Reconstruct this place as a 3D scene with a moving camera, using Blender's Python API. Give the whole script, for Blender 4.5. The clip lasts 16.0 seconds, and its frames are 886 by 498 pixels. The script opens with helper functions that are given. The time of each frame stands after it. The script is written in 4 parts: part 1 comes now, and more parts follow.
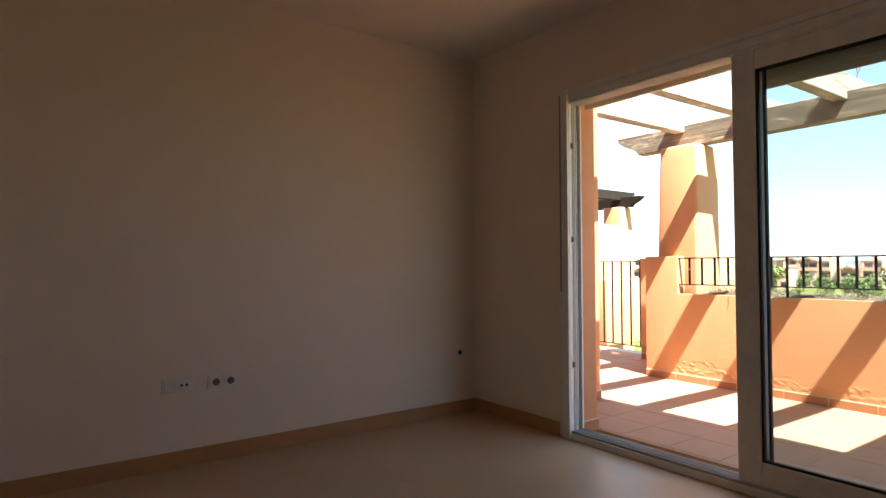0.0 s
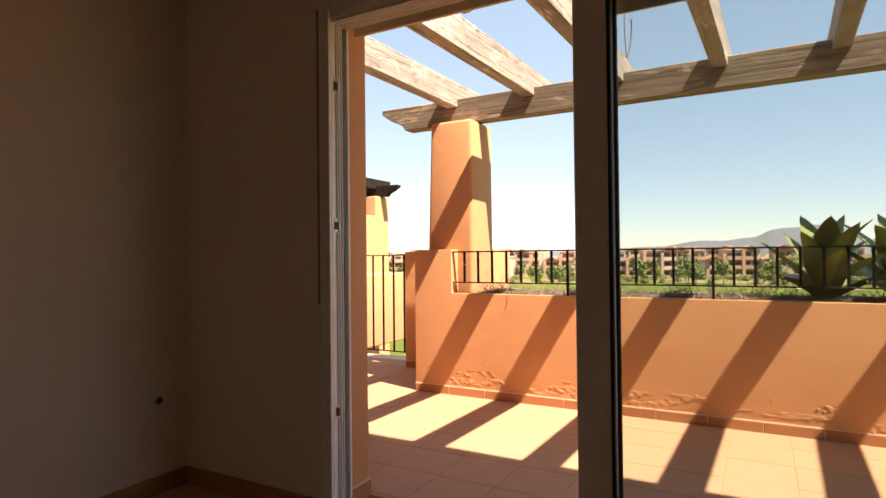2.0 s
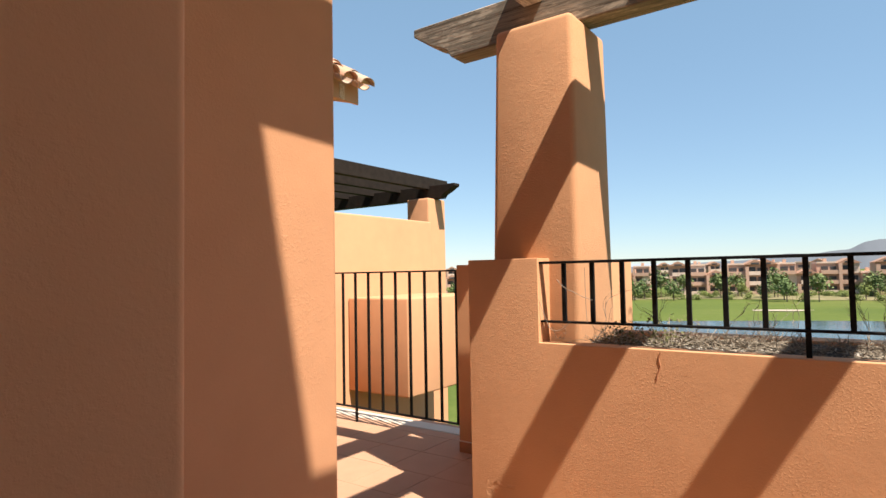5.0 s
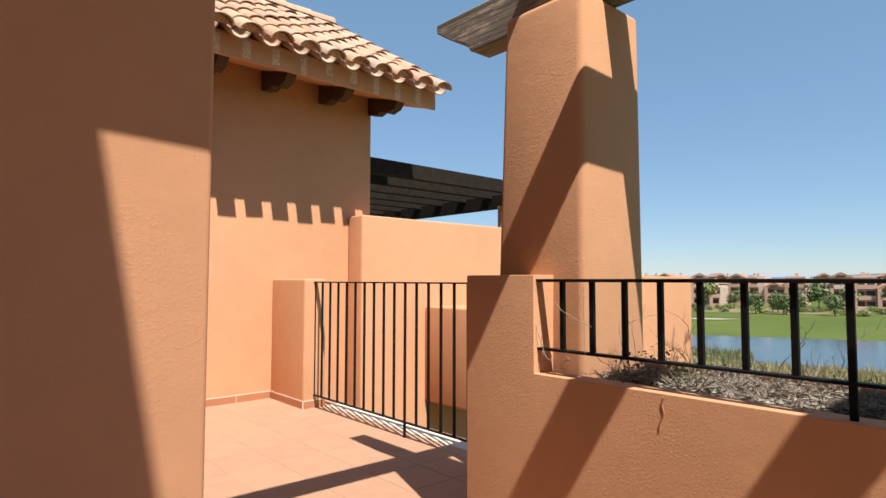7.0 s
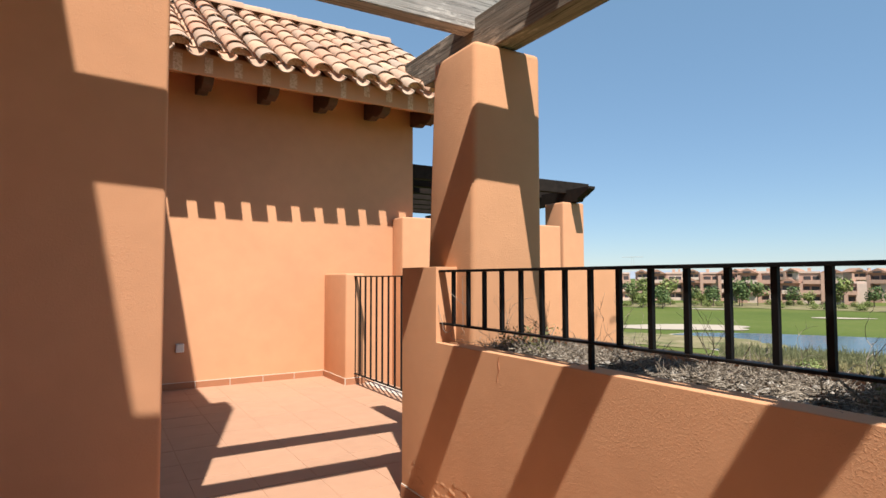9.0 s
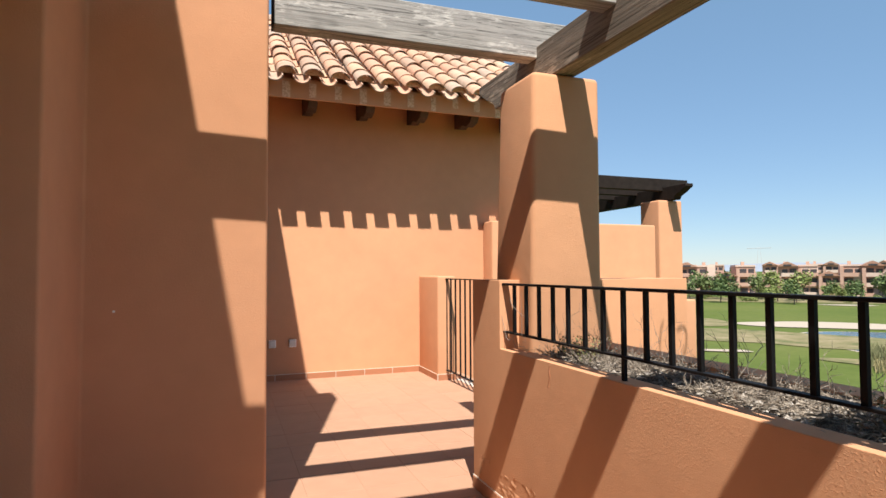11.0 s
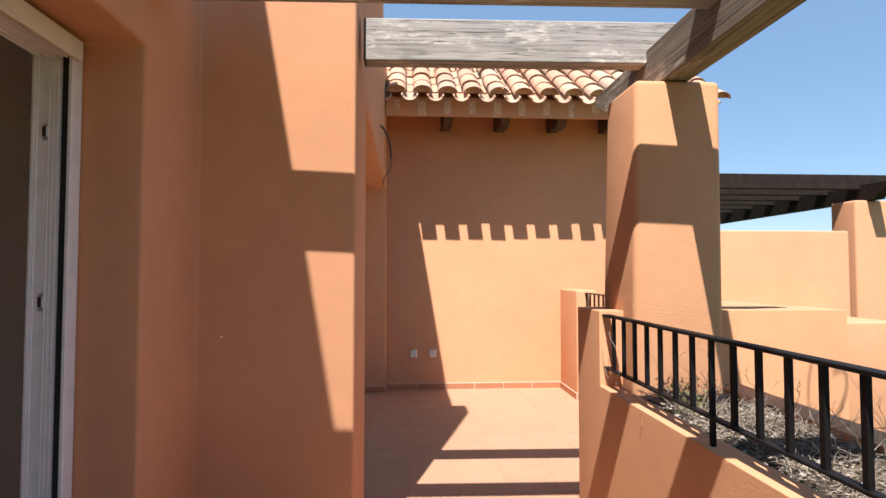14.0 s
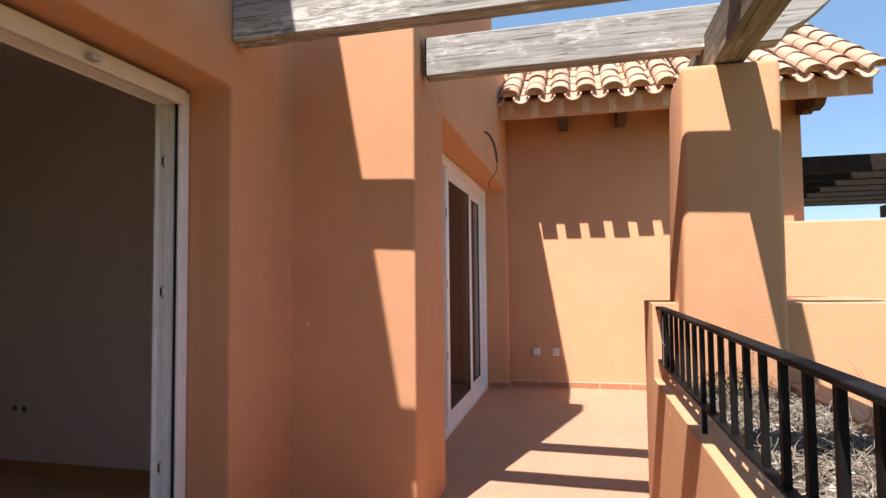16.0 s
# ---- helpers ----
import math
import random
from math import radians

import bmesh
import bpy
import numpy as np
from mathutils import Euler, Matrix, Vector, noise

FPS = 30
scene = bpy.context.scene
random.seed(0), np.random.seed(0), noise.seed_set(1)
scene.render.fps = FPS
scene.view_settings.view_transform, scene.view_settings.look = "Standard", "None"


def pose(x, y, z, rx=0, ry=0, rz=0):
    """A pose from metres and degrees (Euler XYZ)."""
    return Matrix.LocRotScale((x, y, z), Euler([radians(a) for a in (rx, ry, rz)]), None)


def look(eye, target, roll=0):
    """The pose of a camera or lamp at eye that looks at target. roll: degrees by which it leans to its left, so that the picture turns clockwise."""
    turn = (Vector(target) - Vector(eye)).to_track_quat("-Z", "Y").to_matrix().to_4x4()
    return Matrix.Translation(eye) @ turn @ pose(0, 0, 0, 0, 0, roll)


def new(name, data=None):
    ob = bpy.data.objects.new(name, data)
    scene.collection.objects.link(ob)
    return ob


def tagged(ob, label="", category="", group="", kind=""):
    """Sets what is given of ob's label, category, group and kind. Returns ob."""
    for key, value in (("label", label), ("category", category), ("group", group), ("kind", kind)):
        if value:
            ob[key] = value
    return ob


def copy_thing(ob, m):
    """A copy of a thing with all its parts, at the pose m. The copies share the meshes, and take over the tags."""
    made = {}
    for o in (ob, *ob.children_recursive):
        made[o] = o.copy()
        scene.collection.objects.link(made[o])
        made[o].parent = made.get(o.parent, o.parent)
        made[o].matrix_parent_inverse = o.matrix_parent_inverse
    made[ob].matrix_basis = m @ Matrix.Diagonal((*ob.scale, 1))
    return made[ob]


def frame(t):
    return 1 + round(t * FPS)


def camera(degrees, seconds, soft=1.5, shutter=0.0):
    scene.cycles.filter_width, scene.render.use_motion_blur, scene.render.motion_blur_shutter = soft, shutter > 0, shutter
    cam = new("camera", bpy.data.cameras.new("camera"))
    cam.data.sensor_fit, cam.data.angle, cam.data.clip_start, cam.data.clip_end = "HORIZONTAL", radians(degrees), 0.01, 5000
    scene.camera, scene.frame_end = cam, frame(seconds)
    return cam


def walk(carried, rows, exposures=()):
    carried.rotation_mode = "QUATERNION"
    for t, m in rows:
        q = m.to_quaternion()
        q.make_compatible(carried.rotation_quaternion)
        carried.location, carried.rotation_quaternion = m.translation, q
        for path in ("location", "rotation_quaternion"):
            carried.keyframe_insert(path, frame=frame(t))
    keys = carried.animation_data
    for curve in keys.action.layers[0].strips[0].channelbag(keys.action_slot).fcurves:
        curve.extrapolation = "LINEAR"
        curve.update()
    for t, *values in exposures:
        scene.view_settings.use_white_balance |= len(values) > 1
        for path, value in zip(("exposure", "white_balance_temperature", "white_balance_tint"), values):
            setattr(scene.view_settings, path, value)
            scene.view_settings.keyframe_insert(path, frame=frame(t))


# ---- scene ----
cam = camera(75.3, 16.0)
PATH = [
    (0, (0.941, 0.425, 1.179), (2.124, 2.037, 1.237), -0.2),
    (0.5, (1.124, 0.612, 1.142), (2.516, 2.046, 1.205), -0.3),
    (1, (1.341, 0.864, 1.176), (2.86, 2.163, 1.25), -0.2),
    (1.5, (1.591, 1.16, 1.173), (3.257, 2.265, 1.236), -0.2),
    (2, (1.916, 1.363, 1.21), (3.664, 2.334, 1.235), -0.6),
    (2.5, (2.329, 1.638, 1.215), (4.099, 2.569, 1.242), -0.1),
    (3, (2.689, 1.917, 1.206), (4.478, 2.812, 1.234), -0.4),
    (3.5, (3.056, 2.237, 1.205), (4.825, 3.168, 1.258), 0.3),
    (4, (3.448, 2.424, 1.208), (5.173, 3.435, 1.253), 0.3),
    (4.5, (3.737, 2.570, 1.200), (5.419, 3.649, 1.262), -0.6),
    (7, (4.588, 2.298, 1.246), (5.916, 3.79, 1.355), 0.1),
    (7.5, (4.619, 2.009, 1.242), (5.919, 3.526, 1.338), 0.1),
    (8, (4.711, 1.753, 1.225), (5.922, 3.341, 1.334), -0.2),
    (10.5, (4.924, 0.75, 1.212), (5.717, 2.585, 1.28), 0.0),
    (11, (4.913, 0.834, 1.321), (5.619, 2.703, 1.398), -0.3),
    (11.5, (4.905, 0.854, 1.405), (5.596, 2.729, 1.468), -0.3),
    (12, (4.901, 0.882, 1.447), (5.581, 2.762, 1.506), -0.2),
    (12.5, (4.989, 0.862, 1.458), (5.582, 2.771, 1.521), -0.4),
    (13, (5.087, 0.831, 1.468), (5.557, 2.774, 1.53), -0.4),
    (13.5, (5.19, 0.812, 1.459), (5.514, 2.784, 1.532), -0.2),
    (14, (5.361, 0.826, 1.466), (5.485, 2.821, 1.548), 0.0),
    (14.5, (5.561, 0.776, 1.450), (5.503, 2.774, 1.530), -0.3),
    (15, (5.736, 0.686, 1.436), (5.535, 2.674, 1.511), -0.6),
    (15.5, (5.846, 0.655, 1.412), (5.52, 2.626, 1.508), -0.3),
    (16, (5.988, 0.633, 1.413), (5.53, 2.578, 1.51), -0.6),
]
EXPO = [(0, 3.0, 7300, 10), (0.5, 2.92, 8300, 15), (1.0, 2.65, 9200, 21), (1.5, 2.3, 9700, 26), (2.0, 2.02, 9900, 27), (2.5, 1.7, 9800, 26), (3.5, 1.2, 9500, 19), (4.0, 1.25, 8900, 16),
        (4.5, 1.38, 8100, 15), (7.0, 0.98, 6900, 14), (8.0, 0.98, 6900, 14), (10.5, 1.05, 6900, 15), (12.5, 1.12, 6900, 17), (14.0, 1.27, 6850, 19), (16.0, 1.36, 6800, 19)]
walk(cam, [(t, look(eye, target, roll)) for t, eye, target, roll in PATH], EXPO)

# ---- world and sun ----
SUN = Vector((0.170, 0.585, -1.0)).normalized()
world = bpy.data.worlds.new("world")
scene.world = world
world.use_nodes = True
wn = world.node_tree.nodes
sky = wn.new("ShaderNodeTexSky")
sky.sky_type = "NISHITA"
sky.sun_disc = False
sky.sun_elevation = math.asin(-SUN.z)
sky.sun_rotation = math.atan2(-SUN.x, -SUN.y)
sky.altitude = 300
sky.air_density = 1.0
sky.dust_density = 0.05
sky.ozone_density = 2.4
wn["Background"].inputs["Strength"].default_value = 0.068
tint = wn.new("ShaderNodeMix")
tint.data_type, tint.blend_type = "RGBA", "MULTIPLY"
tint.inputs[0].default_value = 1.0
tint.inputs[7].default_value = (0.88, 0.955, 1.05, 1)
world.node_tree.links.new(sky.outputs[0], tint.inputs[6])
haze = wn.new("ShaderNodeMix")
haze.data_type = "RGBA"
haze.inputs[0].default_value = 0.45
haze.inputs[7].default_value = (1.8, 3.7, 5.5, 1)
world.node_tree.links.new(tint.outputs[2], haze.inputs[6])
world.node_tree.links.new(haze.outputs[2], wn["Background"].inputs["Color"])
sun = new("sun", bpy.data.lights.new("sun", "SUN"))
sun.data.energy, sun.data.angle, sun.data.color = 3.85, radians(0.5), (1.0, 0.99, 0.945)
sun.matrix_world = look((0, 0, 30), Vector((0, 0, 30)) + SUN)


# ---- materials ----
class Nodes:
    """A small helper round one node material."""

    def __init__(self, name, rough=0.8, metal=0.0, spec=0.5):
        self.mat = bpy.data.materials.new(name)
        self.mat.use_nodes = True
        self.tree = self.mat.node_tree
        self.bsdf = self.tree.nodes["Principled BSDF"]
        self.bsdf.inputs["Roughness"].default_value = rough
        self.bsdf.inputs["Metallic"].default_value = metal
        self.bsdf.inputs["Specular IOR Level"].default_value = spec
        self.geo = self.tree.nodes.new("ShaderNodeNewGeometry")
        self.obj = self.tree.nodes.new("ShaderNodeObjectInfo")
        self.pos = self.geo.outputs["Position"]

    def link(self, a, b):
        self.tree.links.new(a, b)

    def noise(self, scale, detail=4, rough=0.55, stretch=None, offset=None):
        n = self.tree.nodes.new("ShaderNodeTexNoise")
        n.inputs["Scale"].default_value = scale
        n.inputs["Detail"].default_value = detail
        n.inputs["Roughness"].default_value = rough
        src = self.pos
        if stretch or offset is not None:
            m = self.tree.nodes.new("ShaderNodeMapping")
            self.link(src, m.inputs["Vector"])
            m.inputs["Scale"].default_value = stretch or (1, 1, 1)
            if offset is not None:
                self.link(offset, m.inputs["Location"])
            src = m.outputs[0]
        self.link(src, n.inputs["Vector"])
        return n.outputs["Fac"]

    def ramp(self, fac, stops):
        r = self.tree.nodes.new("ShaderNodeValToRGB")
        els = r.color_ramp.elements
        while len(els) < len(stops):
            els.new(0.5)
        for e, (p, c) in zip(els, stops):
            e.position = p
            e.color = (*c, 1) if len(c) == 3 else c
        self.link(fac, r.inputs["Fac"])
        return r.outputs["Color"]

    def mix(self, fac, a, b, mode="MIX"):
        m = self.tree.nodes.new("ShaderNodeMix")
        m.data_type, m.blend_type = "RGBA", mode
        for sock, v in ((m.inputs[0], fac), (m.inputs[6], a), (m.inputs[7], b)):
            if isinstance(v, (int, float)):
                sock.default_value = v
            elif isinstance(v, tuple):
                sock.default_value = (*v, 1)
            else:
                self.link(v, sock)
        return m.outputs[2]

    def maths(self, op, a, b=0.0):
        m = self.tree.nodes.new("ShaderNodeMath")
        m.operation = op
        for sock, v in zip(m.inputs, (a, b)):
            if isinstance(v, (int, float)):
                sock.default_value = v
            else:
                self.link(v, sock)
        return m.outputs[0]

    def colour(self, c):
        if isinstance(c, tuple):
            self.bsdf.inputs["Base Color"].default_value = (*c, 1)
        else:
            self.link(c, self.bsdf.inputs["Base Color"])

    def rough(self, r):
        self.link(r, self.bsdf.inputs["Roughness"])

    def bump(self, height, strength=0.3, dist=0.01):
        b = self.tree.nodes.new("ShaderNodeBump")
        b.inputs["Strength"].default_value = strength
        b.inputs["Distance"].default_value = dist
        self.link(height, b.inputs["Height"])
        old = self.bsdf.inputs["Normal"]
        if old.is_linked:
            self.link(old.links[0].from_socket, b.inputs["Normal"])
        self.link(b.outputs[0], old)


def hexa(v, k=1.0):
    return tuple(x * k for x in v)


def stucco(name, base, grain=0.35, lumps=0.25):
    n = Nodes(name, 0.92, spec=0.25)
    big = n.noise(0.9, 5, 0.6)
    mid = n.noise(6.0, 4)
    c = n.ramp(big, [(0.3, hexa(base, 0.90)), (0.7, hexa(base, 1.06))])
    c = n.mix(0.35, c, n.ramp(mid, [(0.3, hexa(base, 0.9)), (0.72, hexa(base, 1.08))]))
    n.colour(c)
    n.bump(n.noise(5.0, 3), lumps * 0.6, 0.012)
    n.bump(n.noise(190.0, 3, 0.7), grain, 0.003)
    pits = n.ramp(n.noise(120.0, 3, 0.6), [(0.50, (0, 0, 0)), (0.66, (1, 1, 1))])
    n.bump(n.maths("MULTIPLY", pits, n.ramp(n.noise(2.2, 3), [(0.42, (0.1, 0.1, 0.1)), (0.62, (1, 1, 1))])), grain * 1.1, 0.005)
    return n.mat


TERRA = (0.60, 0.302, 0.164)
M_TERRA = stucco("terracotta_render", TERRA, 0.16, 0.3)
M_TERRA_ROUGH = stucco("coarse_terracotta_render", (0.595, 0.306, 0.164), 0.25, 0.4)


def paint(name, base, rough=0.75, bump=0.08):
    n = Nodes(name, rough, spec=0.3)
    n.colour(n.ramp(n.noise(1.3, 5), [(0.3, hexa(base, 0.96)), (0.7, hexa(base, 1.02))]))
    n.bump(n.noise(120.0, 3), bump, 0.003)
    n.bump(n.noise(5.0, 3), bump, 0.01)
    return n.mat


M_WHITE_WALL = paint("white_wall_paint", (0.87, 0.765, 0.67))
M_CEILING = paint("white_ceiling_paint", (0.88, 0.785, 0.70))


def plain(name, base, rough=0.4, metal=0.0, wear=0.06, spec=0.5):
    n = Nodes(name, rough, metal, spec)
    f = n.noise(14.0, 5)
    n.colour(n.ramp(f, [(0.3, hexa(base, 1 - wear)), (0.7, hexa(base, 1 + wear))]))
    n.rough(n.maths("ADD", n.maths("MULTIPLY", n.noise(40.0, 3), 0.15), rough - 0.07))
    return n.mat


M_ALU = plain("white_lacquered_aluminium", (0.84, 0.83, 0.81), 0.35)
M_ALU_GREY = plain("grey_aluminium_track", (0.42, 0.41, 0.40), 0.4)
M_GASKET = plain("black_rubber_gasket", (0.012, 0.012, 0.012), 0.6)
M_STEEL = plain("bright_steel", (0.78, 0.76, 0.73), 0.3, 1.0)
M_CREAM = plain("cream_shutter_slat", (0.66, 0.60, 0.46), 0.45)
M_SOCKET = plain("white_socket_plastic", (0.78, 0.77, 0.74), 0.3)
# White plastic darkened: the shade inside the recess is put into this colour.
M_WELL = plain("shaded_socket_well", (0.16, 0.155, 0.15), 0.5)
M_FLAP = plain("pale_grey_plastic", (0.60, 0.59, 0.55), 0.45)
M_HOLE = plain("dark_socket_hole", (0.02, 0.02, 0.02), 0.6)
M_IRON = plain("black_painted_iron", (0.007, 0.0065, 0.0065), 0.6, 0.0, 0.2, 0.18)
M_KEEPER = plain("brown_keeper_plastic", (0.05, 0.022, 0.015), 0.5)
M_STRAP = plain("grey_woven_strap", (0.22, 0.21, 0.20), 0.9)
M_WIRE = plain("pale_tie_wire", (0.26, 0.22, 0.18), 0.6)
M_CABLE = plain("dark_cable_sheath", (0.09, 0.05, 0.035), 0.6)


def tile_floor(name, base, step, joint, rough, x0=0.0, y0=0.0):
    """Square tiles with recessed joints, drawn for a smooth indoor floor."""
    n = Nodes(name, rough)
    b = n.tree.nodes.new("ShaderNodeTexBrick")
    m = n.tree.nodes.new("ShaderNodeMapping")
    m.inputs["Location"].default_value = (x0, y0, 0)
    n.link(n.pos, m.inputs["Vector"])
    n.link(m.outputs[0], b.inputs["Vector"])
    b.offset = 0.0
    b.inputs["Scale"].default_value = 1.0
    b.inputs["Brick Width"].default_value = step
    b.inputs["Row Height"].default_value = step
    b.inputs["Mortar Size"].default_value = joint
    b.inputs["Mortar Smooth"].default_value = 0.4
    b.inputs["Color1"].default_value = (*hexa(base, 0.97), 1)
    b.inputs["Color2"].default_value = (*hexa(base, 1.03), 1)
    b.inputs["Mortar"].default_value = (*hexa(base, 0.72), 1)
    c = n.mix(0.3, b.outputs["Color"], n.ramp(n.noise(3.0, 5), [(0.3, hexa(base, 0.86)), (0.7, hexa(base, 1.1))]))
    n.colour(c)
    n.bump(n.maths("SUBTRACT", 1.0, b.outputs["Fac"]), 0.2, 0.002)
    n.bump(n.noise(20.0, 2), 0.03, 0.004)
    n.rough(n.maths("ADD", n.maths("MULTIPLY", n.noise(6.0, 4), 0.12), rough - 0.06))
    return n.mat


M_ROOM_FLOOR = tile_floor("beige_floor_tiles", (0.57, 0.375, 0.225), 0.445, 0.0015, 0.36)


def clay(name, base, spread, rough=0.72):
    n = Nodes(name, rough, spec=0.35)
    rnd = n.obj.outputs["Random"]
    c = n.ramp(rnd, [(0.0, hexa(base, 1 - spread)), (0.5, base), (1.0, hexa(base, 1 + spread))])
    c = n.mix(0.35, c, n.ramp(n.noise(7.0, 5), [(0.3, hexa(base, 0.86)), (0.7, hexa(base, 1.1))]))
    n.colour(c)
    n.bump(n.noise(90.0, 3), 0.12, 0.003)
    return n.mat


M_TILE = clay("terracotta_floor_tile", (0.435, 0.252, 0.162), 0.035)
M_SKIRT = clay("terracotta_skirting_tile", (0.40, 0.175, 0.09), 0.08)
M_GROUT = paint("pale_grout", (0.43, 0.245, 0.157), 0.95, 0.3)
M_ROOM_SKIRT = clay("beige_skirting_tile", (0.48, 0.265, 0.125), 0.015, 0.4)
M_SILL = paint("pale_concrete_edge", (0.62, 0.56, 0.47), 0.9, 0.4)


def roof_clay():
    n = Nodes("weathered_roof_clay", 0.85, spec=0.25)
    rnd = n.obj.outputs["Random"]
    c = n.ramp(rnd, [(0.0, (0.44, 0.34, 0.28)), (0.2, (0.68, 0.42, 0.29)), (0.4, (0.74, 0.54, 0.39)), (0.55, (0.66, 0.35, 0.25)),
                     (0.7, (0.72, 0.47, 0.34)), (0.85, (0.47, 0.41, 0.36)), (1.0, (0.76, 0.58, 0.43))])
    c = n.mix(n.ramp(n.noise(9.0, 6, 0.65), [(0.45, (0, 0, 0)), (0.75, (0.75, 0.75, 0.75))]), c, (0.30, 0.25, 0.20))
    c = n.mix(1.0, n.mix(0.25, c, n.ramp(n.noise(60.0, 4), [(0.3, (0.45, 0.28, 0.18)), (0.7, (0.82, 0.62, 0.45))])), (0.80, 0.72, 0.66), "MULTIPLY")
    n.colour(c)
    n.bump(n.noise(70.0, 4), 0.35, 0.005)
    return n.mat


M_ROOF = roof_clay()


# Mortar of the tile plugs, pale enough to paint sunlit strips too.
def mortar_and_sun_strip():
    n = Nodes("eaves_mortar_and_sun_strip", 0.95, spec=0.2)
    n.colour(n.ramp(n.noise(38.0, 5, 0.7), [(0.36, (0.50, 0.27, 0.16)), (0.5, (0.68, 0.45, 0.30)), (0.66, (0.80, 0.57, 0.40))]))
    n.bump(n.noise(60.0, 4, 0.7), 0.8, 0.008)
    return n.mat


M_MORTAR_SUN = mortar_and_sun_strip()


def weathered_wood(name, dark, light, along):
    """Grey, sun-bleached timber: straight fine grain along one axis, checks, pale flaking patches and damp stains."""
    n = Nodes(name, 0.9, spec=0.2)

    def run(a, b):
        return {"x": (a, b, b), "y": (b, a, b)}[along]

    broad = n.noise(1.0, 4, 0.55, run(0.5, 14))
    grain = n.noise(1.0, 4, 0.65, run(1.3, 70))
    fine = n.noise(1.0, 3, 0.6, run(3.0, 210))
    c = n.ramp(broad, [(0.30, hexa(light, 0.62)), (0.5, hexa(light, 0.86)), (0.70, light)])
    c = n.mix(n.ramp(grain, [(0.36, (0.9, 0.9, 0.9)), (0.50, (0, 0, 0))]), c, hexa(light, 0.42))
    c = n.mix(n.ramp(fine, [(0.30, (0.6, 0.6, 0.6)), (0.45, (0, 0, 0))]), c, dark)
    flake = n.maths("MULTIPLY", n.ramp(n.noise(2.3, 5, 0.7, run(1.0, 2.6)), [(0.52, (0, 0, 0)), (0.60, (1, 1, 1))]), n.ramp(n.noise(1.0, 4, 0.7, run(9.0, 60)), [(0.47, (0, 0, 0)), (0.55, (1, 1, 1))]))
    c = n.mix(n.maths("MULTIPLY", flake, 0.75), c, hexa(light, 1.7))
    check = n.noise(1.0, 3, 0.5, run(0.35, 26))
    c = n.mix(n.ramp(check, [(0.492, (0, 0, 0)), (0.499, (0.9, 0.9, 0.9)), (0.503, (0.9, 0.9, 0.9)), (0.510, (0, 0, 0))]), c, hexa(dark, 0.45))
    knots = n.noise(3.2, 2, 0.5, run(0.8, 2.4))
    c = n.mix(n.ramp(knots, [(0.68, (0, 0, 0)), (0.75, (0.75, 0.75, 0.75))]), c, hexa(dark, 0.7))
    c = n.mix(n.ramp(n.noise(2.9, 5, 0.65), [(0.52, (0, 0, 0)), (0.72, (0.5, 0.5, 0.5))]), c, hexa(light, 0.5))
    n.colour(c)
    n.bump(grain, 0.35, 0.006)
    n.bump(check, 0.3, 0.01)
    return n.mat


M_WOOD_X = weathered_wood("weathered_timber_crosswise", (0.14, 0.135, 0.125), (0.40, 0.385, 0.35), "x")
M_WOOD_Y = weathered_wood("weathered_timber_lengthwise", (0.10, 0.078, 0.06), (0.30, 0.255, 0.20), "y")
M_STAIN = plain("dark_stained_timber", (0.020, 0.015, 0.012), 0.8, 0.0, 0.3, 0.15)
M_END = plain("shaded_dark_end_grain", (0.035, 0.030, 0.027), 0.9, 0.0, 0.3, 0.1)
M_RED_STAIN = plain("brown_stained_timber", (0.07, 0.032, 0.018), 0.7, 0.0, 0.25)


def glass():
    """A thin pane: light passes straight through, and the surface mirrors by Fresnel."""
    n = Nodes("clear_window_glass", 0.0)
    t = n.tree.nodes
    clear, gloss, fres, mix = t.new("ShaderNodeBsdfTransparent"), t.new("ShaderNodeBsdfGlossy"), t.new("ShaderNodeFresnel"), t.new("ShaderNodeMixShader")
    clear.inputs["Color"].default_value = (0.92, 0.945, 0.94, 1)
    gloss.inputs["Roughness"].default_value = 0.0
    fres.inputs["IOR"].default_value = 1.5
    n.link(fres.outputs[0], mix.inputs[0])
    n.link(clear.outputs[0], mix.inputs[1])
    n.link(gloss.outputs[0], mix.inputs[2])
    n.link(mix.outputs[0], t["Material Output"].inputs["Surface"])
    return n.mat


M_GLASS = glass()


def soil():
    n = Nodes("dry_planter_soil", 0.95, spec=0.1)
    n.colour(n.ramp(n.noise(18.0, 6, 0.7), [(0.3, (0.030, 0.023, 0.018)), (0.55, (0.095, 0.076, 0.060)), (0.75, (0.26, 0.22, 0.175))]))
    n.bump(n.noise(45.0, 5), 0.9, 0.03)
    return n.mat


M_SOIL = soil()


def leafy(name, a, b, rough=0.5):
    n = Nodes(name, rough, spec=0.3)
    isl = n.geo.outputs["Random Per Island"]
    c = n.ramp(isl, [(0.0, a), (1.0, b)])
    n.colour(n.mix(0.3, c, n.ramp(n.noise(12.0, 4), [(0.3, hexa(a, 0.8)), (0.7, hexa(b, 1.15))])))
    return n.mat


